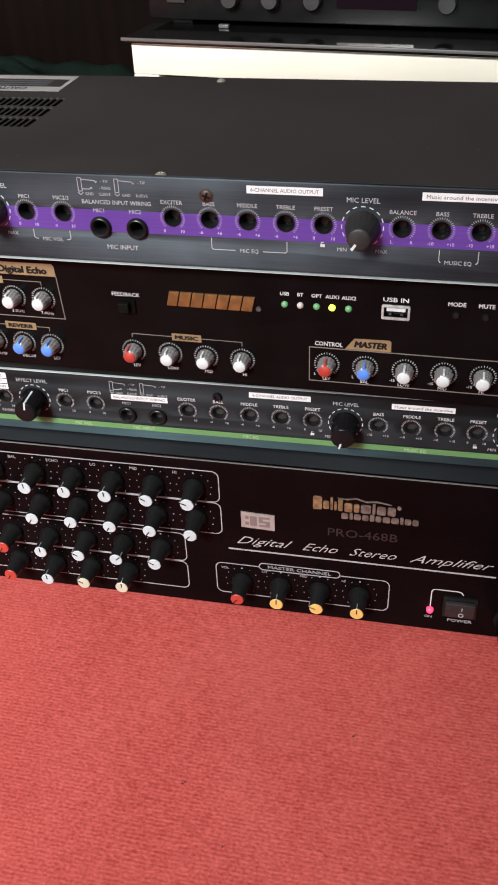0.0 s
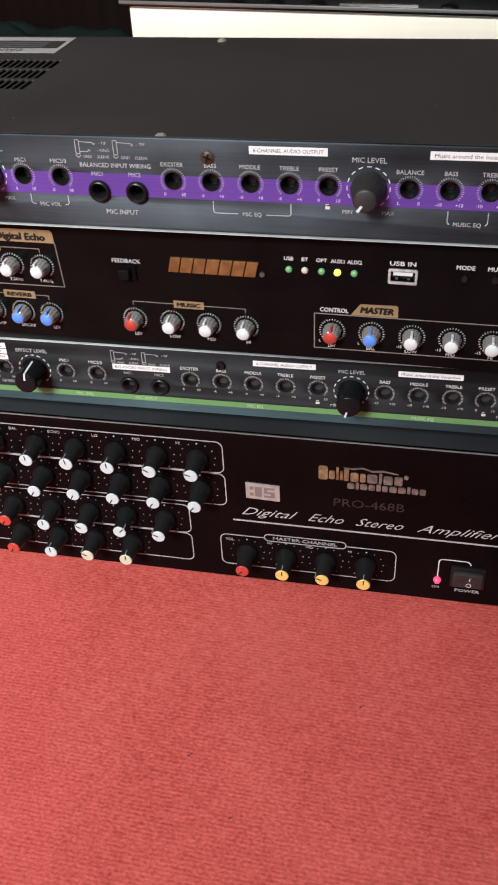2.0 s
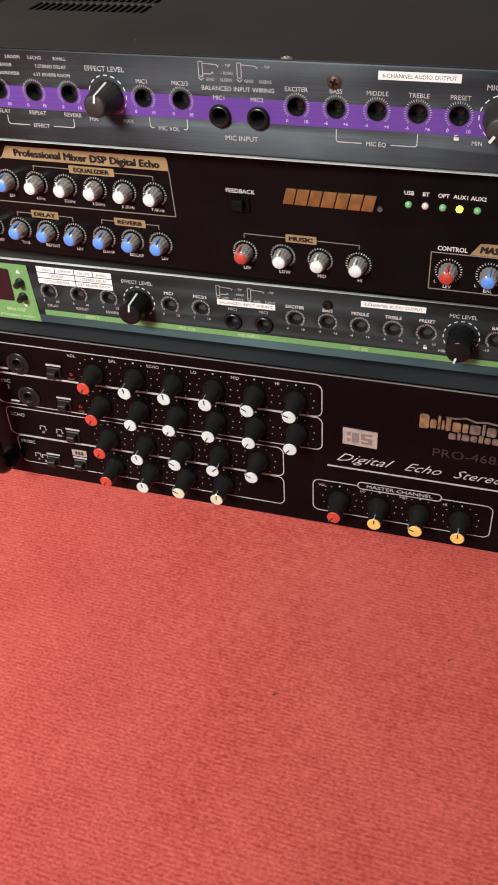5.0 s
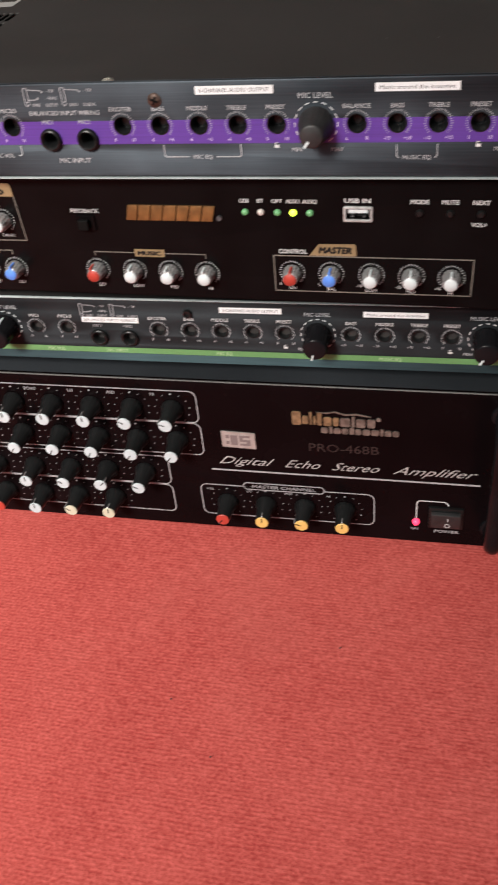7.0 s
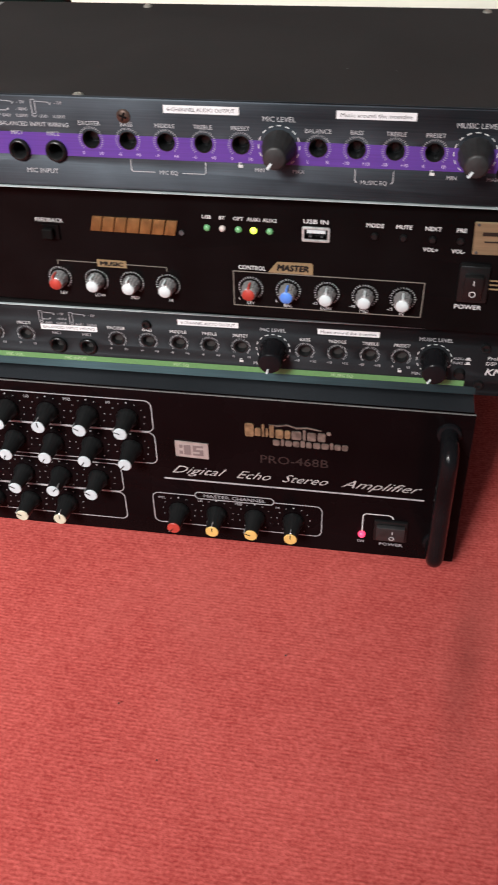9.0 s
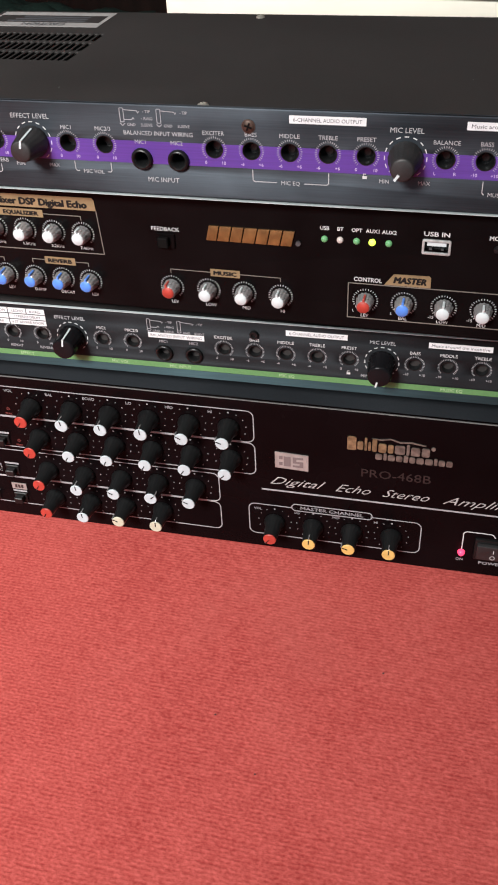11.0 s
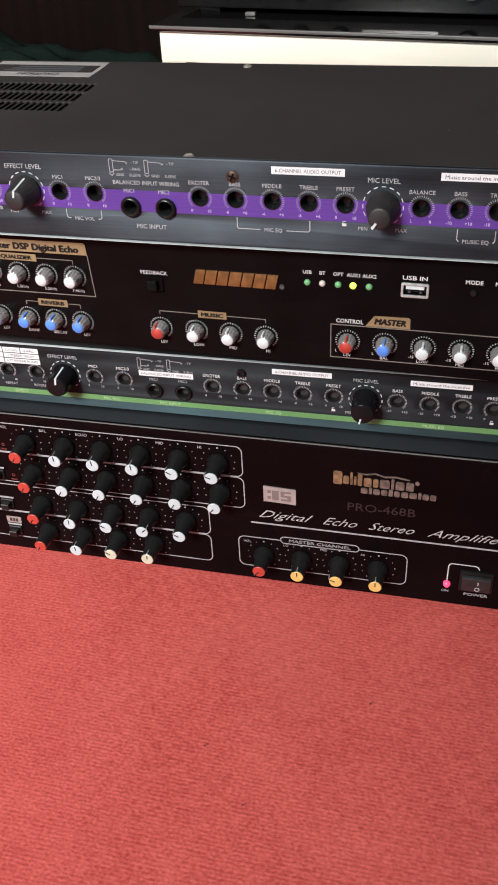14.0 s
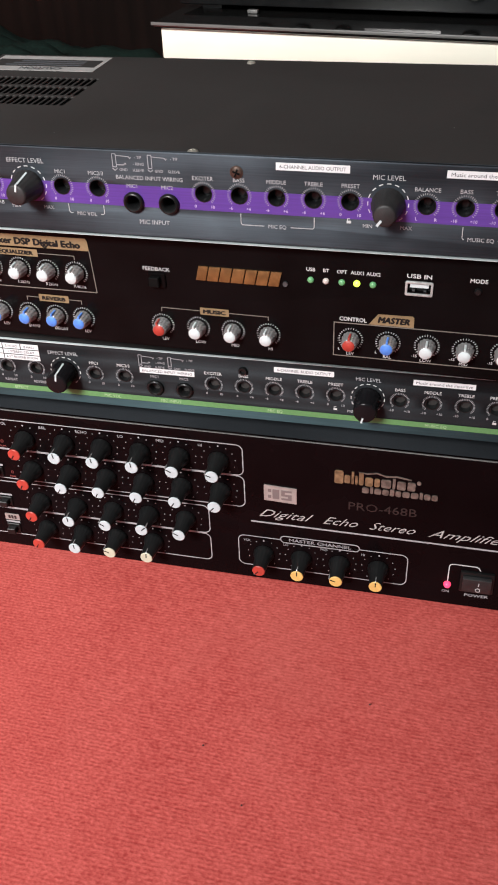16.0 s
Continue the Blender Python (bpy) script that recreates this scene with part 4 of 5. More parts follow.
def lower_processor():
    a = unit("effects_processor", -0.0003, 0.48, 0.1334, "satin black one-unit effects processor with green stripe and display", "audio processor", "rack processors in the stack")
    z = 170.5
    centres = [u for i, u in enumerate(LOW_U) if i not in (3, 6, 7, 13, 18)]
    holes = [circle(u / 1000, z / 1000, 0.0038) for u in centres]
    jacks = [circle(u / 1000, 0.1643, 0.0045) for u in (LOW_U[6], LOW_U[7])]
    ears = [rounded(u - 0.005, u + 0.005, zz - 0.003, zz + 0.003, 0.0028) for u in (0.1985, -0.267) for zz in (0.1535, 0.1845)]
    put("front_panel", sheet([rounded(-0.2755, 0.2063, 0.1472, 0.1910, 0.001)] + holes + jacks + ears, 0.0, 0.003, MATTE, 0.0004), a, (0, 0, -a["base"]))
    on(a, "panel_edge", box(-0.2755, 0.172, -0.0014, 0.0006, 0.1911, 0.1915, 0.0001, 1), EDGE, "bright bare top edge", 0)
    # teal reflection low on the black panel, painted as a band
    on(a, "lower_band", patch(mm(rect(-211, 176.0, 147.5, 153.0)), y=-0.00003, depth=0.0001), TEAL, "dark teal band painted as a reflection along the bottom", 0)
    on(a, "green_stripe", patch(mm(rect(-205.2, 168.6, 153.2, 156.9)), depth=0.00015), GREEN, "green printed stripe", 0)
    on(a, "case", box(-0.2500, 0.1790, 0.0035, 0.19, 0.1475, 0.1902, 0.001), LID, "black steel case")
    # display field
    on(a, "display_field", patch(mm([(-262, 147.4), (-209.4, 147.4), (-212.0, 187.6), (-262, 187.6)]), depth=0.0003), GREEN, "green field round the display", 0)
    d = on(a, "display_window", patch(mm(rounded(-256, -225.4, 161.2, 183.8, 1.2, 3)), y=-0.0004, depth=0.0006), LCD, "dark unlit display window", 0)
    for zz in (175.2, 165.0):
        put("push_button", mesh_of(lathe([(0.0030, 0.0), (0.0030, -0.0012), (0.0022, -0.002), (0.0021, -0.0055), (0.0018, -0.006), (0.0, -0.006)], 20), BLACKPLASTIC, 40), a, at(a, -218.6, zz, -0.3), label="small black push button")
    on(a, "arrow_mark", patch(mm([(-220.4, 181.4), (-217.2, 181.4), (-218.8, 184.2)]), y=-0.00045), WHITE, "", 0)
    on(a, "arrow_mark", patch(mm([(-219.4, 159.4), (-216.6, 159.4), (-218.0, 157.0)]), y=-0.00045), WHITE, "", 0)
    write(a, "48bit DSP", -226.0, 154.8, 2.4, PALEGREEN, y=-0.0003)
    write(a, "processor audio", -226.0, 150.6, 2.2, PALEGREEN, 24, y=-0.0003)
    # programme table
    on(a, "sticker", patch(mm(rect(-205.2, -154.9, 176.2, 187.8)), depth=0.00018), STICKER, "white programme list sticker", 0)
    on(a, "sticker_rule", stroke([mm([(-205.2, 180.0), (-154.9, 180.0)]), mm([(-205.2, 183.9), (-154.9, 183.9)]), mm([(-179.6, 176.2), (-179.6, 187.8)]), mm([(-192.6, 183.9), (-192.6, 187.8)]), mm([(-167.2, 183.9), (-167.2, 187.8)])], 0.0005, -0.00032), MATTE, "", 0)
    for s, u, zz in (("1.DELAY", -199, 185.9), ("2.ROOM", -186, 185.9), ("3.ECHO", -173.4, 185.9), ("8.HALL", -161, 185.9), ("4.REVERB", -192.4, 182.0), ("7.STEREO DELAY", -167.2, 182.0), ("5.ECHO/REVERB", -192.4, 178.1), ("6.ST REVERB ROOM", -167.2, 178.1)):
        write(a, s, u, zz, 1.7, GREYINK, y=-0.00025)
    names = {0: ("", "0", "10"), 1: ("", "0", "10"), 2: ("", "0", "10"), 4: ("MIC1", "0", "10"), 5: ("MIC2/3", "0", "10"), 8: ("EXCITER", "0", "10"), 9: ("BASS", "-6", "+6"), 10: ("MIDDLE", "-6", "+6"),
             11: ("TREBLE", "-6", "+6"), 12: ("PRESET", "0", "10"), 14: ("BASS", "-10", "+10"), 15: ("MIDDLE", "-10", "+10"), 16: ("TREBLE", "-10", "+10"), 17: ("PRESET", "0", "10")}
    for i, (s, lo, hi) in names.items():
        control(a, LOW_U[i], z, "k", s, lo, hi, WHITE, PRINT)
    for i, s in ((0, "DELAY"), (1, "REPEAT"), (2, "REVERB")):
        write(a, s, LOW_U[i] + 1, 160.4, 1.8, DIMWHITE)
    for s, u in (("EFFECT", -172), ("MIC VOL", -108.5), ("MIC INPUT", -69), ("MIC EQ", -1.5), ("MUSIC EQ", 97)):
        write(a, s, u, 155.0, 2.0, PALEGREEN, y=-0.00015)
    for i in (6, 7):
        put("jack_socket", SMALLJACK, a, at(a, LOW_U[i], 164.3), 0, "black microphone jack socket")
    write(a, "MIC1", -78.7, 172.4, 1.8, DIMWHITE)
    write(a, "MIC2", -59.4, 172.4, 1.8, DIMWHITE)
    plugs(a, -87.0, 184.0, DIMWHITE)
    lock(a, 36.0, 161.0)
    lock(a, 130.6, 161.0)
    for i, s, t in ((3, "EFFECT LEVEL", 8), (13, "MIC LEVEL", -165), (18, "MUSIC LEVEL", -150)):
        big_knob(a, LOW_U[i], z, t, i == 3, True)
        write(a, s, LOW_U[i], 183.6, 2.3)
        write(a, "MIN", LOW_U[i] - 9.6, 160.0, 1.9)
    for u0, u1, zc, s in ((-87.9, -52.3, 176.5, "BALANCED INPUT WIRING"), (-1.8, 34.8, 185.2, "6-CHANNEL AUDIO OUTPUT"), (81.6, 117.4, 184.6, "Music around the incentive")):
        on(a, "sticker", patch(mm(rect(u0, u1, zc - 1.8, zc + 1.8)), depth=0.0002), STICKER, "white printed sticker", 0)
        write(a, s, (u0 + u1) / 2, zc, 1.8, GREYINK, 32.5, y=-0.0002)
    for s, zz in (("AUX1", 172.0), ("AUX2", 169.0)):
        write(a, s, 163.4, zz, 1.6)
        on(a, "switch_symbol", patch(mm([(167.4, zz - 0.8), (170.8, zz - 0.8), (170.8, zz - 0.3), (170.0, zz - 0.3), (170.0, zz + 0.9), (168.2, zz + 0.9), (168.2, zz - 0.3), (167.4, zz - 0.3)])), WHITE, "", 0)
    put("push_button", mesh_of(lathe([(0.0034, 0.0), (0.0034, -0.001), (0.0026, -0.002), (0.0024, -0.004), (0.0, -0.004)], 20), BLACKPLASTIC, 40), a, at(a, 165.1, 162.3), label="round black push button")
    for u, zz in ((177.9, 180.6), (176.9, 155.2)):
        put("screw", DARKALLEN, a, at(a, u, zz), label="black socket-head screw")
    put("screw", DARKALLEN, a, at(a, -21.0, 182.6), label="black socket-head screw")
    write(a, "Professional Mixer", 193.6, 173.4, 2.3, WHITE, 27)
    write(a, "DSP Digital Echo", 191.8, 169.8, 2.3, WHITE, 24.5)
    write(a, "KM-5FX", 192.0, 164.1, 4.4, WHITE, 25, shear=0.25, bold=0.02)
    screws_and_feet(a, (-0.21, 0.14), (0.03, 0.16), 0.1480)


# ---- the mixing amplifier between them ----
def mixing_amplifier():
    a = unit("mixing_amplifier", -0.0164, -1.52, 0.1907, "glossy black mixing amplifier with gold labels and coloured knobs", "amplifier")
    def opening(u0, u1, z0, z1):
        return [(u0 / 1000, z0 / 1000), (u1 / 1000, z0 / 1000), (u1 / 1000, z1 / 1000), (u0 / 1000, z1 / 1000)]
    put("front_panel", sheet([rounded(-0.246, 0.236, 0.2027, 0.2728, 0.001), opening(74.9, 87.1, 251.4, 257.2), opening(157.4, 169.4, 224.0, 241.4)], 0.0, 0.004, GLOSSY, 0.0004), a, (0, 0, -a["base"]))
    on(a, "case", box(-0.218, 0.2080, 0.0045, 0.26, 0.2045, 0.2726, 0.0012), LID, "black steel case")
    # gold heading and its frame
    on(a, "gold_heading", patch(mm([(-206.4, 260.0), (-104.8, 260.6), (-105.2, 266.6), (-106.4, 268.0), (-201.9, 267.2)]), depth=0.0002), GOLD, "pale gold heading", 0)
    write(a, "Professional Mixer DSP Digital Echo", -153.6, 263.8, 3.8, BLACKINK, 88, bold=0.065, y=-0.0002)
    on(a, "printed_frame", stroke([mm([(-206, 259.9), (-219, 259.9), (-215.7, 233.9), (-103.4, 234.8), (-104.8, 260.4)])], 0.0005), GOLDLINE, "", 0)
    def tab(u0, u1, zc, text, h=2.3):
        on(a, "gold_tab", patch(mm(rect(u0, u1, zc - 2.2, zc + 2.2)), depth=0.00025), GOLD, "", 0)
        write(a, text, (u0 + u1) / 2, zc, h, BLACKINK, (u1 - u0) * 0.8, bold=0.06, y=-0.0003)
    def wing(u0, u1, zc):
        on(a, "bracket_line", stroke([mm([(u0, zc - 2.4), (u0, zc), (u1, zc), (u1, zc - 2.4)])], 0.0004), GOLDLINE, "", 0)
    wing(-187.0, -114.6, 256.8)
    tab(-164.6, -137.4, 256.8, "EQUALIZIER")
    wing(-203.9, -168.0, 227.8)
    tab(-194.4, -177.0, 227.8, "DELAY")
    wing(-149.5, -114.4, 228.4)
    tab(-141.4, -122.4, 228.4, "REVERB")
    wing(-64.3, -1.0, 229.2)
    tab(-40.9, -24.0, 229.2, "MUSIC")
    for u, c, s in zip((-205.4, -187.0, -168.6, -150.4, -132.5, -114.6), ("blue",) + ("white",) * 5, ("EFF", "63Hz", "250Hz", "1.5KHz", "3.2KHz", "7.4KHz")):
        grey_knob(a, u, 246.6, c, -8)
        write(a, s, u + 1.0, 237.8, 1.8, WHITE)
    for u, s in zip((-222.4, -203.9, -185.7, -168.0, -149.5, -131.7, -114.3), ("DELAY", "TIME", "REPEAT", "LEV", "DAMP", "DECAY", "LEV")):
        grey_knob(a, u, 217.4, "blue", 6)
        write(a, s, u + 1.6, 208.6, 1.9, WHITE)
    for u, c, s in zip((-64.3, -42.7, -21.9, -1.0), ("red", "white", "white", "white"), ("LEV", "LOW", "MID", "HI")):
        grey_knob(a, u, 218.3, c, -14 if c == "red" else -6)
        write(a, s, u + 1.0, 208.9, 1.9, WHITE)
    for u, c, s in zip((45.9, 66.6, 87.7, 108.1, 128.3), ("red", "blue", "white", "white", "white"), ("LEV", "BAL", "LOW", "MID", "HI")):
        grey_knob(a, u, 220.2, c, 2)
        write(a, s, u, 211.2, 1.9, WHITE)
        write(a, "-15" if c == "white" else "L", u - 6.4, 213.6, 1.6, WHITE)
    write(a, "FEEDBACK", -65.2, 253.1, 2.2, WHITE, 16)
    f = on(a, "push_switch", box(-0.0706, -0.0600, -0.0012, 0.001, 0.2418, 0.2508, 0.0005, 1), GLOSSY, "small black feedback switch")
    part("button", box(-0.0690, -0.0630, -0.0045, -0.0012, 0.2434, 0.2492, 0.0005, 1), DARK, f)
    # maker's name as copper blocks
    x = -41.8
    for n, w in enumerate((6.2, 7.0, 6.8, 7.4, 6.8, 7.0, 6.6)):
        z0, z1, s = 248.8, 257.2, 1.9
        e, h = w - 0.6, z1 - z0
        outer = [(x + p + s * q / h, z0 + q) for p, q in ((0, 0), (e, 0), (e, h), (0, h))]
        put("logo_shape", sheet([mm(outer)], -0.0012, 0.0, COPPER, 0.0002), a, (0, 0, -a["base"]))
        x += w
    put("logo_shape", mesh_of(lathe([(0.0014, 0.0), (0.0014, -0.0012), (0.0, -0.0012)], 16), DIMEDGE, 0), a, at(a, 9.1, 250.6))
    for u, s, m in zip((23.1, 31.4, 40.0, 48.1, 56.7), ("USB", "BT", "OPT", "AUX1", "AUX2"), (LEDGREEN, LEDPALE, LEDGREEN, LEDON, LEDGREEN)):
        me = DOME if m is LEDGREEN else DOME.copy()
        if m is not LEDGREEN:
            me.materials[0] = m
        put("indicator_light", me, a, at(a, u, 254.2), label="lit yellow-green indicator" if m is LEDON else "small indicator light")
        write(a, s, u, 260.3, 2.0, WHITE, bold=0.015)
    # usb socket
    u = new("usb_socket")
    u.parent = a
    u.matrix_basis = pose(*at(a, 81.0, 254.3))
    u["label"] = "silver usb socket"
    put("shell", sheet([rounded(-0.0073, 0.0073, -0.0041, 0.0041, 0.0010, 4), rect(-0.0060, 0.0060, -0.0028, 0.0028)], -0.0014, 0.0, SHELL, 0.0003), u)
    part("tongue", box(-0.0048, 0.0048, -0.0008, 0.006, 0.0006, 0.0024), CAPWHITE, u, smooth=0)
    part("cavity", box(-0.0062, 0.0062, 0.006, 0.0065, -0.0030, 0.0030), DARK, u, smooth=0)
    for x in (-0.003, 0.003):
        part("spring", box(x - 0.0007, x + 0.0007, 0.0002, 0.004, -0.0021, -0.0012), DIMEDGE, u, smooth=0)
    write(a, "USB IN", 80.7, 261.1, 2.3, WHITE, 13, bold=0.015)
    for x, s in ((111.1, "MODE"), (125.7, "MUTE"), (140.3, "NEXT"), (154.3, "PRE")):
        write(a, s, x, 261.0, 2.2, WHITE, bold=0.02)
        put("push_button", mesh_of(lathe([(0.0019, 0.0), (0.0019, -0.0010), (0.0014, -0.0016), (0.0, -0.0017)], 18), BLACKPLASTIC, 40), a, at(a, x, 255.2), label="tiny black push button")
    write(a, "VOL+", 139.8, 249.6, 2.1, WHITE, bold=0.02)
    write(a, "VOL-", 153.8, 249.6, 2.1, WHITE, bold=0.02)
    # plates
    g = part("maker_plate", box(-0.0094, 0.0094, -0.0012, 0.0, -0.0088, 0.0088, 0.0003, 1), PLATEGOLD, a, "gold maker's plate with plain marks", at(a, 169.8, 257.8), ry=-1.5)
    for x in (-0.0075, 0.0075):
        for z in (-0.0075, 0.0075):
            part("rivet", moved(lathe([(0.0008, 0.0), (0.0008, -0.0003), (0.0, -0.0006)], 10), x, -0.0012, z), DIMEDGE, g)
    for z0, z1, w in ((0.0016, 0.0036, 0.0052), (-0.0020, -0.0012, 0.0040)):
        part("plate_mark", patch([(-w, z0), (w, z0), (w, z1), (-w, z1)], y=-0.00125), PLATEDARK, g, smooth=0)
    d = part("dark_plate", box(-0.0070, 0.0072, -0.0008, 0.0, -0.0088, 0.0090, 0.0002, 1), PLATEDARK, a, "dark bronze plate with plain lines", at(a, 186.2, 258.0))
    for z in (0.0062, 0.0030, 0.0002, -0.0026):
        part("plate_mark", patch([(-0.0048, z), (0.0046, z), (0.0046, z + 0.0012), (-0.0048, z + 0.0012)], y=-0.0009), DARKTITLE, d, smooth=0)
    part("plate_mark", patch([(-0.0064, -0.0074), (0.0058, -0.0074), (0.0058, -0.0056), (-0.0064, -0.0056)], y=-0.0009), DIMWHITE, d, smooth=0)
    put("indicator_light", mesh_of(lathe([(0.0024, 0.0), (0.0024, -0.0012), (0.0016, -0.0022), (0.0, -0.0024)], 18), LEDDEEP, 60), a, at(a, 196.6, 254.2), label="red remote-sensor window")
    on(a, "oval_badge", patch(mm([(192.6, 223.4), (195.0, 226.2), (203.0, 226.2), (203.0, 220.6), (195.0, 220.6)]), depth=0.0004), material("red_brown_badge", (0.085, 0.036, 0.031), 0.5, blotch=0.2, blotch_scale=80), "red-brown badge", 0)
    write(a, "PLATINUM", 193.4, 238.2, 3.9, GOLD, 35, shear=0.2, bold=0.03)
    for z in (234.4, 232.0, 229.6):
        on(a, "gold_line", stroke([mm([(171.4, z), (215.0, z)])], 0.00085), GOLD, "", 0)
    p = on(a, "power_switch", box(0.1556, 0.1712, -0.0030, 0.002, 0.2220, 0.2434, 0.0012, 2), BLACKPLASTIC, "black rocker power switch")
    part("rocker", moved(box(-0.0048, 0.0048, -0.0016, 0.0016, -0.0072, 0.0072, 0.0006, 2), 0.1634, -0.0038, 0.2318, rx=10), BLACKPLASTIC, p)
    write(a, "I", 163.4, 235.6, 2.8, WHITE, y=-0.0066)
    on(a, "switch_symbol", stroke([mm(circle(163.3, 228.4, 1.5, 20) + [circle(163.3, 228.4, 1.5, 20)[0]])], 0.0004, -0.0052), WHITE, "", 0)
    write(a, "POWER", 162.4, 218.2, 2.5, WHITE, 14, bold=0.02)
    # master section
    on(a, "printed_frame", stroke([mm([(36.4, 209.2), (138.4, 209.8), (138.9, 230.4), (36.4, 230.0), (36.4, 209.2)])], 0.0005), GOLDLINE, "", 0)
    on(a, "gold_heading", patch(mm([(55.6, 230.6), (79.9, 230.7), (79.8, 236.6), (78.8, 237.5), (60.4, 237.1)]), depth=0.0002), GOLD, "pale gold heading", 0)
    write(a, "MASTER", 69.0, 233.9, 3.4, BLACKINK, 17.5, shear=0.2, bold=0.07, y=-0.0002)
    write(a, "CONTROL", 46.8, 232.6, 2.4, WHITE, 15, bold=0.02)
    screws_and_feet(a, (-0.18, 0.17), (0.04, 0.16), 0.2052)


lower_processor()
mixing_amplifier()
top_processor()


# ---- behind the stack ----
def low_stand():
    s = new("low_stand")
    s.matrix_basis = pose(-0.2465, 0.570, 0.0, 0, 0, -7.5)
    tagged(s, "low cream stand with a black glass top", "stand")
    part("front_board", box(0.0, 0.462, 0.0, 0.018, 0.2275, 0.2590, 0.0012), CREAM, s, "cream laminate front board")
    part("side_board", box(0.0, 0.018, 0.0185, 0.36, 0.0, 0.2590, 0.001), CREAM, s)
    part("side_board", box(0.444, 0.462, 0.0185, 0.36, 0.0, 0.2590, 0.001), CREAM, s)
    part("leg", box(0.0, 0.030, 0.0, 0.018, 0.0, 0.2272, 0.001), CREAM, s)
    part("leg", box(0.432, 0.462, 0.0, 0.018, 0.0, 0.2272, 0.001), CREAM, s)
    part("leg", box(0.086, 0.108, 0.03, 0.05, 0.0, 0.2272, 0.001), CREAM, s)
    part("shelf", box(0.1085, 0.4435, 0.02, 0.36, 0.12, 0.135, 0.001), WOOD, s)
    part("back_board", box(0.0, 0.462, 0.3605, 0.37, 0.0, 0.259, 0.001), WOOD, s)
    # highlight along the glass edge, built as a thin grey strip
    part("edge_highlight", box(-0.008, 0.470, -0.0085, -0.0062, 0.2630, 0.2664, 0.0008, 2), SHADEGREY, s, "pale grey strip standing in for the glass edge highlight")
    part("glass_top", box(-0.008, 0.470, -0.006, 0.37, 0.2595, 0.2660, 0.0028, 4), GLASS, s, "black glass top with polished rounded edge")


def far_device():
    d = new("audio_deck")
    d.matrix_basis = pose(-0.2465, 0.570, 0.2662, 0, 0, -7.5)
    tagged(d, "black audio deck with pale round knobs on the glass top", "audio deck")
    part("body", box(-0.004, 0.455, 0.062, 0.34, 0.006, 0.105, 0.003), BLACKPLASTIC, d)
    for x in (0.03, 0.42):
        for y in (0.09, 0.30):
            part("foot", box(x - 0.012, x + 0.012, y - 0.012, y + 0.012, 0.0, 0.006), RUBBER, d)
    for x in (0.0967, 0.143, 0.190, 0.332):
        part("knob", moved(lathe([(0.0095, 0.0), (0.0095, -0.010), (0.0085, -0.012), (0.0, -0.012)], 24), x, 0.062, 0.030), DECKKNOB, d, "dim grey round knob")
    part("foot", box(0.082, 0.094, 0.055, 0.0615, 0.0, 0.0040, 0.001), SHADEGREY, d, "pale grey front foot")
    part("display", box(0.215, 0.300, 0.0605, 0.0625, 0.022, 0.046), LCD, d)
    part("caption", box(0.250, 0.276, 0.0600, 0.0605, 0.036, 0.038), DECKKNOB, d)
    part("push_button", box(0.020, 0.042, 0.0590, 0.0625, 0.024, 0.036, 0.001), DECKKNOB, d, "dull grey push button")


low_stand()
far_device()


def cabinet():
    c = new("wooden_cabinet")
    c.matrix_basis = pose(-0.75, 1.05, 0.0)
    tagged(c, "dark red-brown wooden cabinet, its shade put into near-black wood", "cabinet")
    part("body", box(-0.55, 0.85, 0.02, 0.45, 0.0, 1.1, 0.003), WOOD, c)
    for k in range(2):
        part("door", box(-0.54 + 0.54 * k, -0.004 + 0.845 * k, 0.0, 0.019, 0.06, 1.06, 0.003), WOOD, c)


def cloth_heap():
    bm = bmesh.new()
    bmesh.ops.create_grid(bm, x_segments=60, y_segments=40, size=1)
    for v in bm.verts:
        x, y = v.co.x, v.co.y
        edge = max(0.0, 1 - max(abs(x), abs(y)) ** 4)
        v.co = Vector((x * 0.40, y * 0.16, 0.004 + edge * (0.26 - 0.10 * x + 0.06 * noise.noise(Vector((x * 2.5, y * 2, 1))) + 0.02 * noise.noise(Vector((x * 9, y * 6, 4))))))
    ob = part("dark_cloth", bm, CLOTH, None, loc=(-0.55, 0.62, 0.0), smooth=60)
    tagged(ob, "heap of dark green cloth behind the stack", "cloth")


def cables():
    def one(name, pts, r, mat, label):
        tagged(part(name, tube(bend(pts), r, 8), mat, None, smooth=60), label, "cable", "loose cables behind the stack")
    one("cable", [(-0.275, 0.31, 0.004), (-0.262, 0.30, 0.20), (-0.243, 0.30, 0.279), (-0.222, 0.30, 0.2875), (-0.195, 0.30, 0.2835), (-0.176, 0.31, 0.25), (-0.165, 0.33, 0.004)], 0.0009, CABLE, "thin grey cable arching up behind the stack")
    rnd = random.Random(5)
    for k in range(18):
        x, y = 0.214 + 0.02 * rnd.random(), 0.265 + 0.03 * rnd.random()
        pts = [(x + 0.05 + 0.03 * rnd.random(), y + 0.03, 0.006)]
        for j in range(6):
            pts.append((x + rnd.uniform(-0.004, 0.05), y + rnd.uniform(0.0, 0.03), 0.05 + 0.048 * j + rnd.uniform(-0.015, 0.02)))
        pts.append((x + 0.10, y + 0.02, 0.22))
        pts.append((x + 0.12, y + 0.02, 0.006))
        one("cable", pts, 0.0030, (CABLEDARK, CABLEGREEN)[k % 2], ("black cable in a loose tangle", "grey-green cable in a loose tangle")[k % 2])


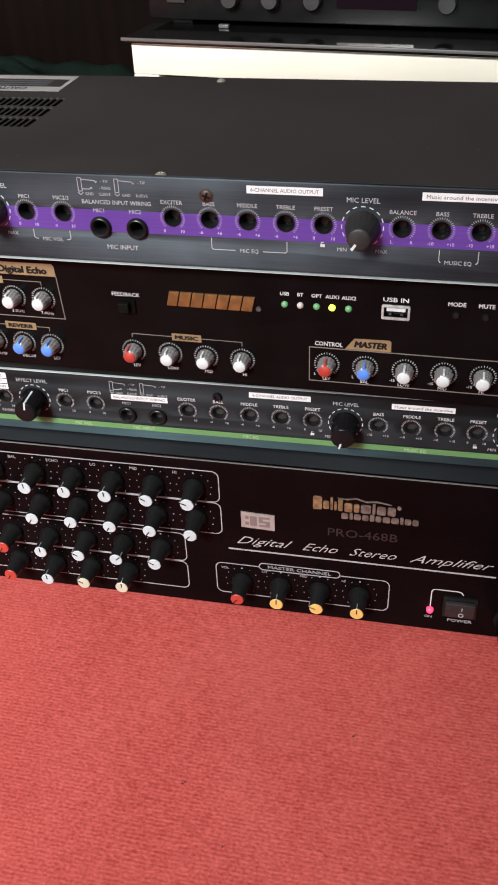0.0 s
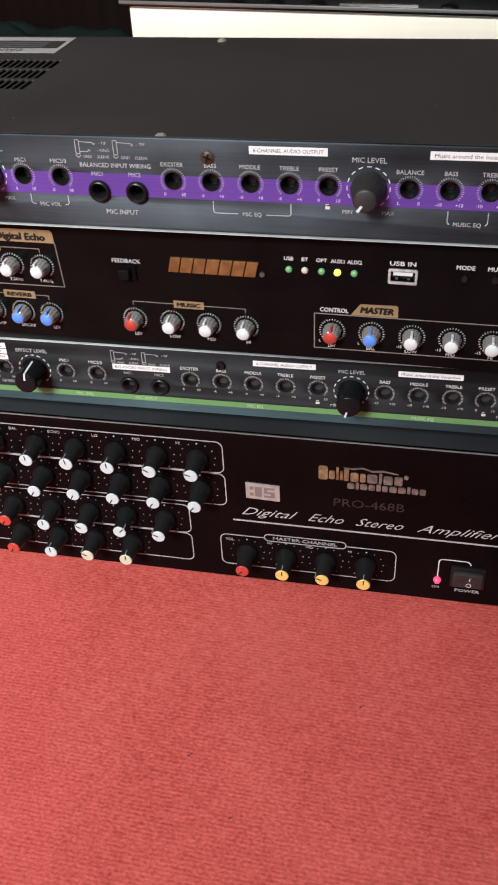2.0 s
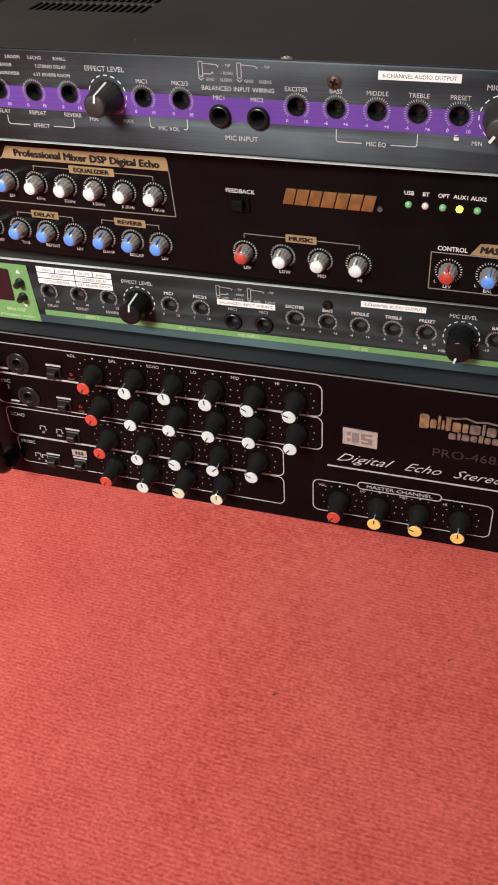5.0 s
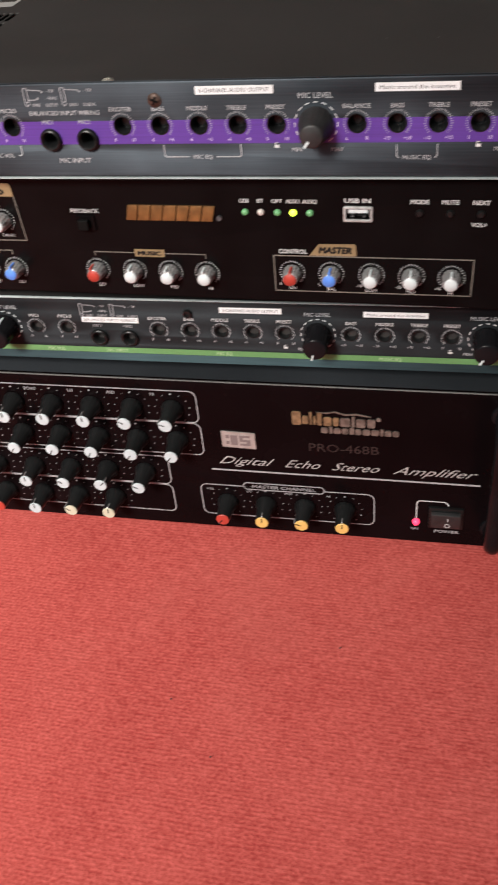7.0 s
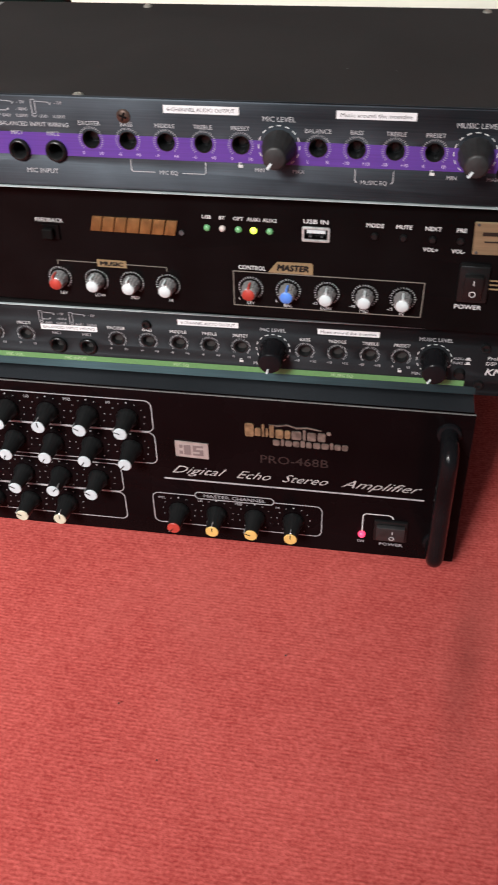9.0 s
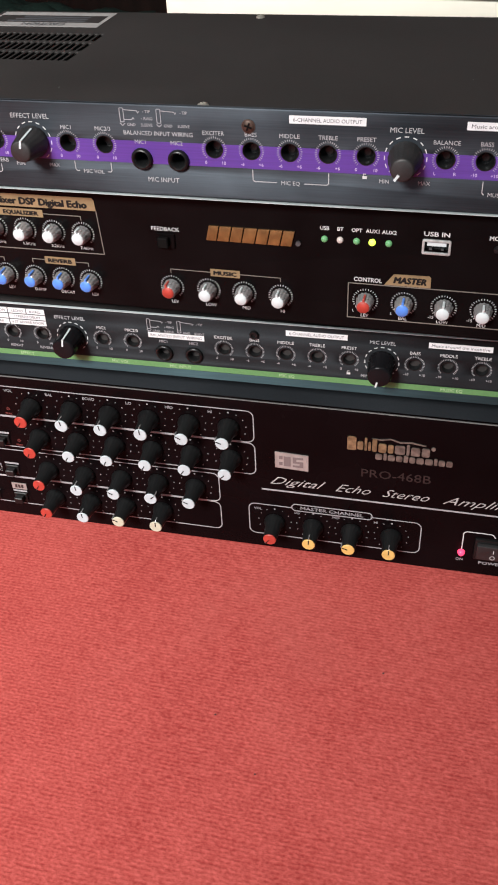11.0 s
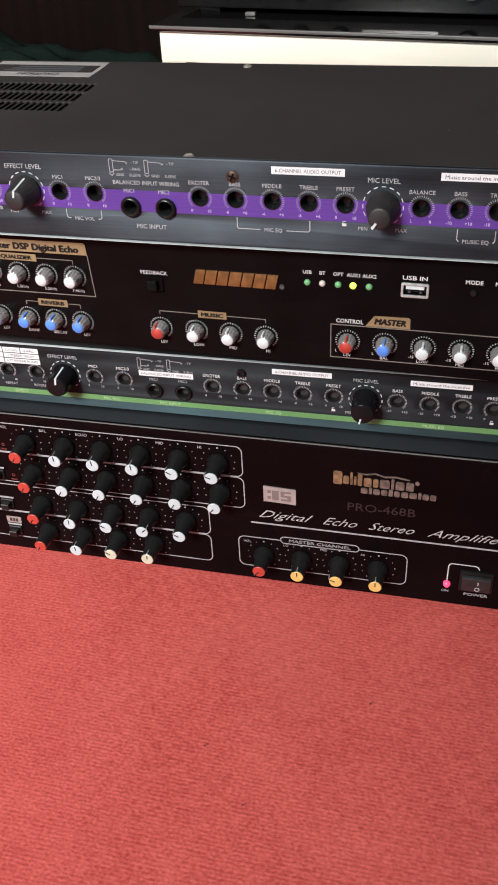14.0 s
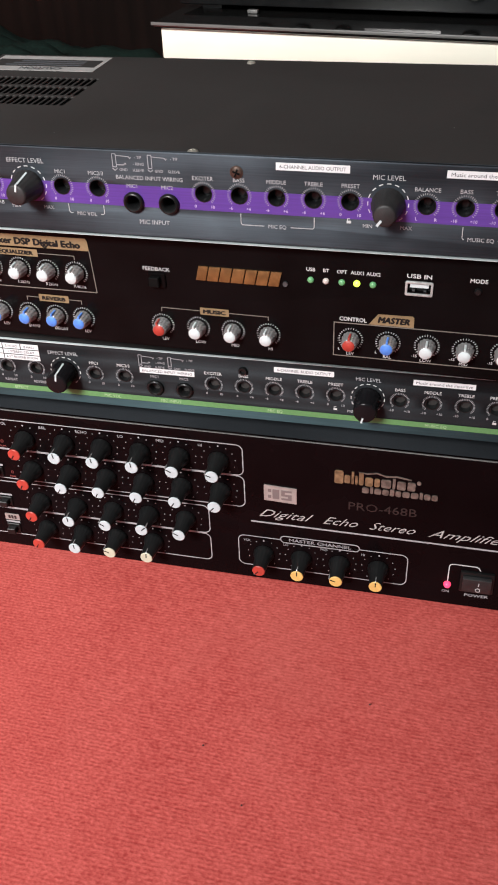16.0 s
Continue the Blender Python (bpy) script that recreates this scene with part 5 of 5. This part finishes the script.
def side_cables():
    """Pale and dark leads looped beside the processors."""
    rnd = random.Random(21)
    for k in range(13):
        x, front = rnd.uniform(0.197, 0.216), rnd.uniform(0.02, 0.20)
        pts = [(x + 0.05, 0.325, 0.006), (x + 0.03, 0.305, 0.16), (x + 0.01, 0.285, 0.280)]
        steps = 5
        for n in range(1, steps + 1):
            y = 0.275 + (front - 0.275) * n / steps
            pts.append((x + rnd.uniform(-0.004, 0.012), y, 0.281 + rnd.uniform(0.0, 0.026)))
        turn = rnd.uniform(0.010, 0.020)
        pts.append((x + turn, front - 0.012, 0.284 + rnd.uniform(0.0, 0.012)))
        for n in (2, 4):
            pts.append((x + turn + rnd.uniform(0.0, 0.016), front + (0.28 - front) * n / 5, 0.281 + rnd.uniform(0.0, 0.022)))
        pts += [(x + 0.035, 0.300, 0.255), (x + 0.060, 0.325, 0.006)]
        pale = k % 3 != 0
        tagged(part("cable", tube(bend(pts), 0.0020 if pale else 0.0028, 8), CABLEGREEN if pale else CABLEDARK, None, smooth=60), ("black lead looped beside the processor", "pale grey-green lead looped beside the processor")[pale], "cable", "loose cables beside the stack")


def plastic_bag():
    """A full, crumpled black bag standing behind the cables."""
    bm = bmesh.new()
    bmesh.ops.create_icosphere(bm, subdivisions=5, radius=1)
    for v in bm.verts:
        p = v.co.copy()
        q = Vector((math.copysign(abs(p.x) ** 0.7, p.x), math.copysign(abs(p.y) ** 0.7, p.y), math.copysign(abs(p.z) ** 0.7, p.z)))
        fold = 0.10 * noise.noise(p * 2.2) + 0.09 * abs(noise.noise(p * 4.5 + Vector((3, 1, 2)))) + 0.04 * abs(noise.noise(p * 10))
        q *= 0.86 + fold
        v.co = Vector((0.150 * q.x, 0.115 * q.y, max(0.0, 0.165 + 0.18 * q.z)))
    ob = part("plastic_bag", bm, BAG, None, loc=(0.348, 0.415, 0.0), smooth=30)
    tagged(ob, "full crumpled black plastic bag standing on the carpet", "bag")


def lamp_fixture():
    f = new("wall_lamp")
    f.matrix_basis = lamp.matrix_world @ pose(0, 0, 0.012)
    tagged(f, "plain lamp with a white reflector housing", "lamp")
    part("housing", box(-0.26, 0.26, -0.16, 0.16, 0.0, 0.05, 0.004), CEIL, f)
    part("rim", merge(box(-0.26, -0.235, -0.16, 0.16, -0.04, -0.001, 0.002), box(0.235, 0.26, -0.16, 0.16, -0.04, -0.001, 0.002)), CEIL, f)
    part("arm", merge(box(-0.015, 0.015, -0.015, 0.015, 0.051, 0.62, 0.002)), CEIL, f)


cabinet()
cloth_heap()
plastic_bag()
cables()
side_cables()
lamp_fixture()


LIDSPECKS = ((0.090, 0.037), (0.115, 0.036), (-0.123, 0.004))


def lint():
    """Small crumbs and fibres lying on the carpet."""
    rnd = random.Random(11)
    for x, y, mat, label in ((0.012, -0.174, CABLEDARK, "dark crumb on the carpet"), (0.075, -0.09, CABLEDARK, "dark crumb on the carpet"), (0.205, -0.135, CAPWHITE, "pale fibre on the carpet"), (-0.02, -0.14, CABLEDARK, "dark crumb on the carpet")):
        bm = bmesh.new()
        bmesh.ops.create_icosphere(bm, subdivisions=2, radius=0.0005)
        for v in bm.verts:
            v.co *= 1 + 0.4 * noise.noise(v.co * 2000 + Vector((x * 50, 0, 0)))
            v.co.x *= 1.3
        if mat is CAPWHITE:
            for v in bm.verts:
                v.co = Vector((v.co.x * 0.35, v.co.y * 2.6, v.co.z * 0.3))
        tagged(part("lint", bm, mat, None, loc=(x, y, 0.0008), smooth=60), label, "lint")

    for x, y in LIDSPECKS:
        bm = bmesh.new()
        bmesh.ops.create_icosphere(bm, subdivisions=1, radius=0.0003)
        for v in bm.verts:
            v.co = Vector((v.co.x * rnd.uniform(0.7, 1.6), v.co.y, v.co.z * 0.5))
        tagged(part("lint", bm, CABLEGREEN, None, loc=(x, y, 0.3211), smooth=60), "tiny pale speck of lint on the lid", "lint")


lint()
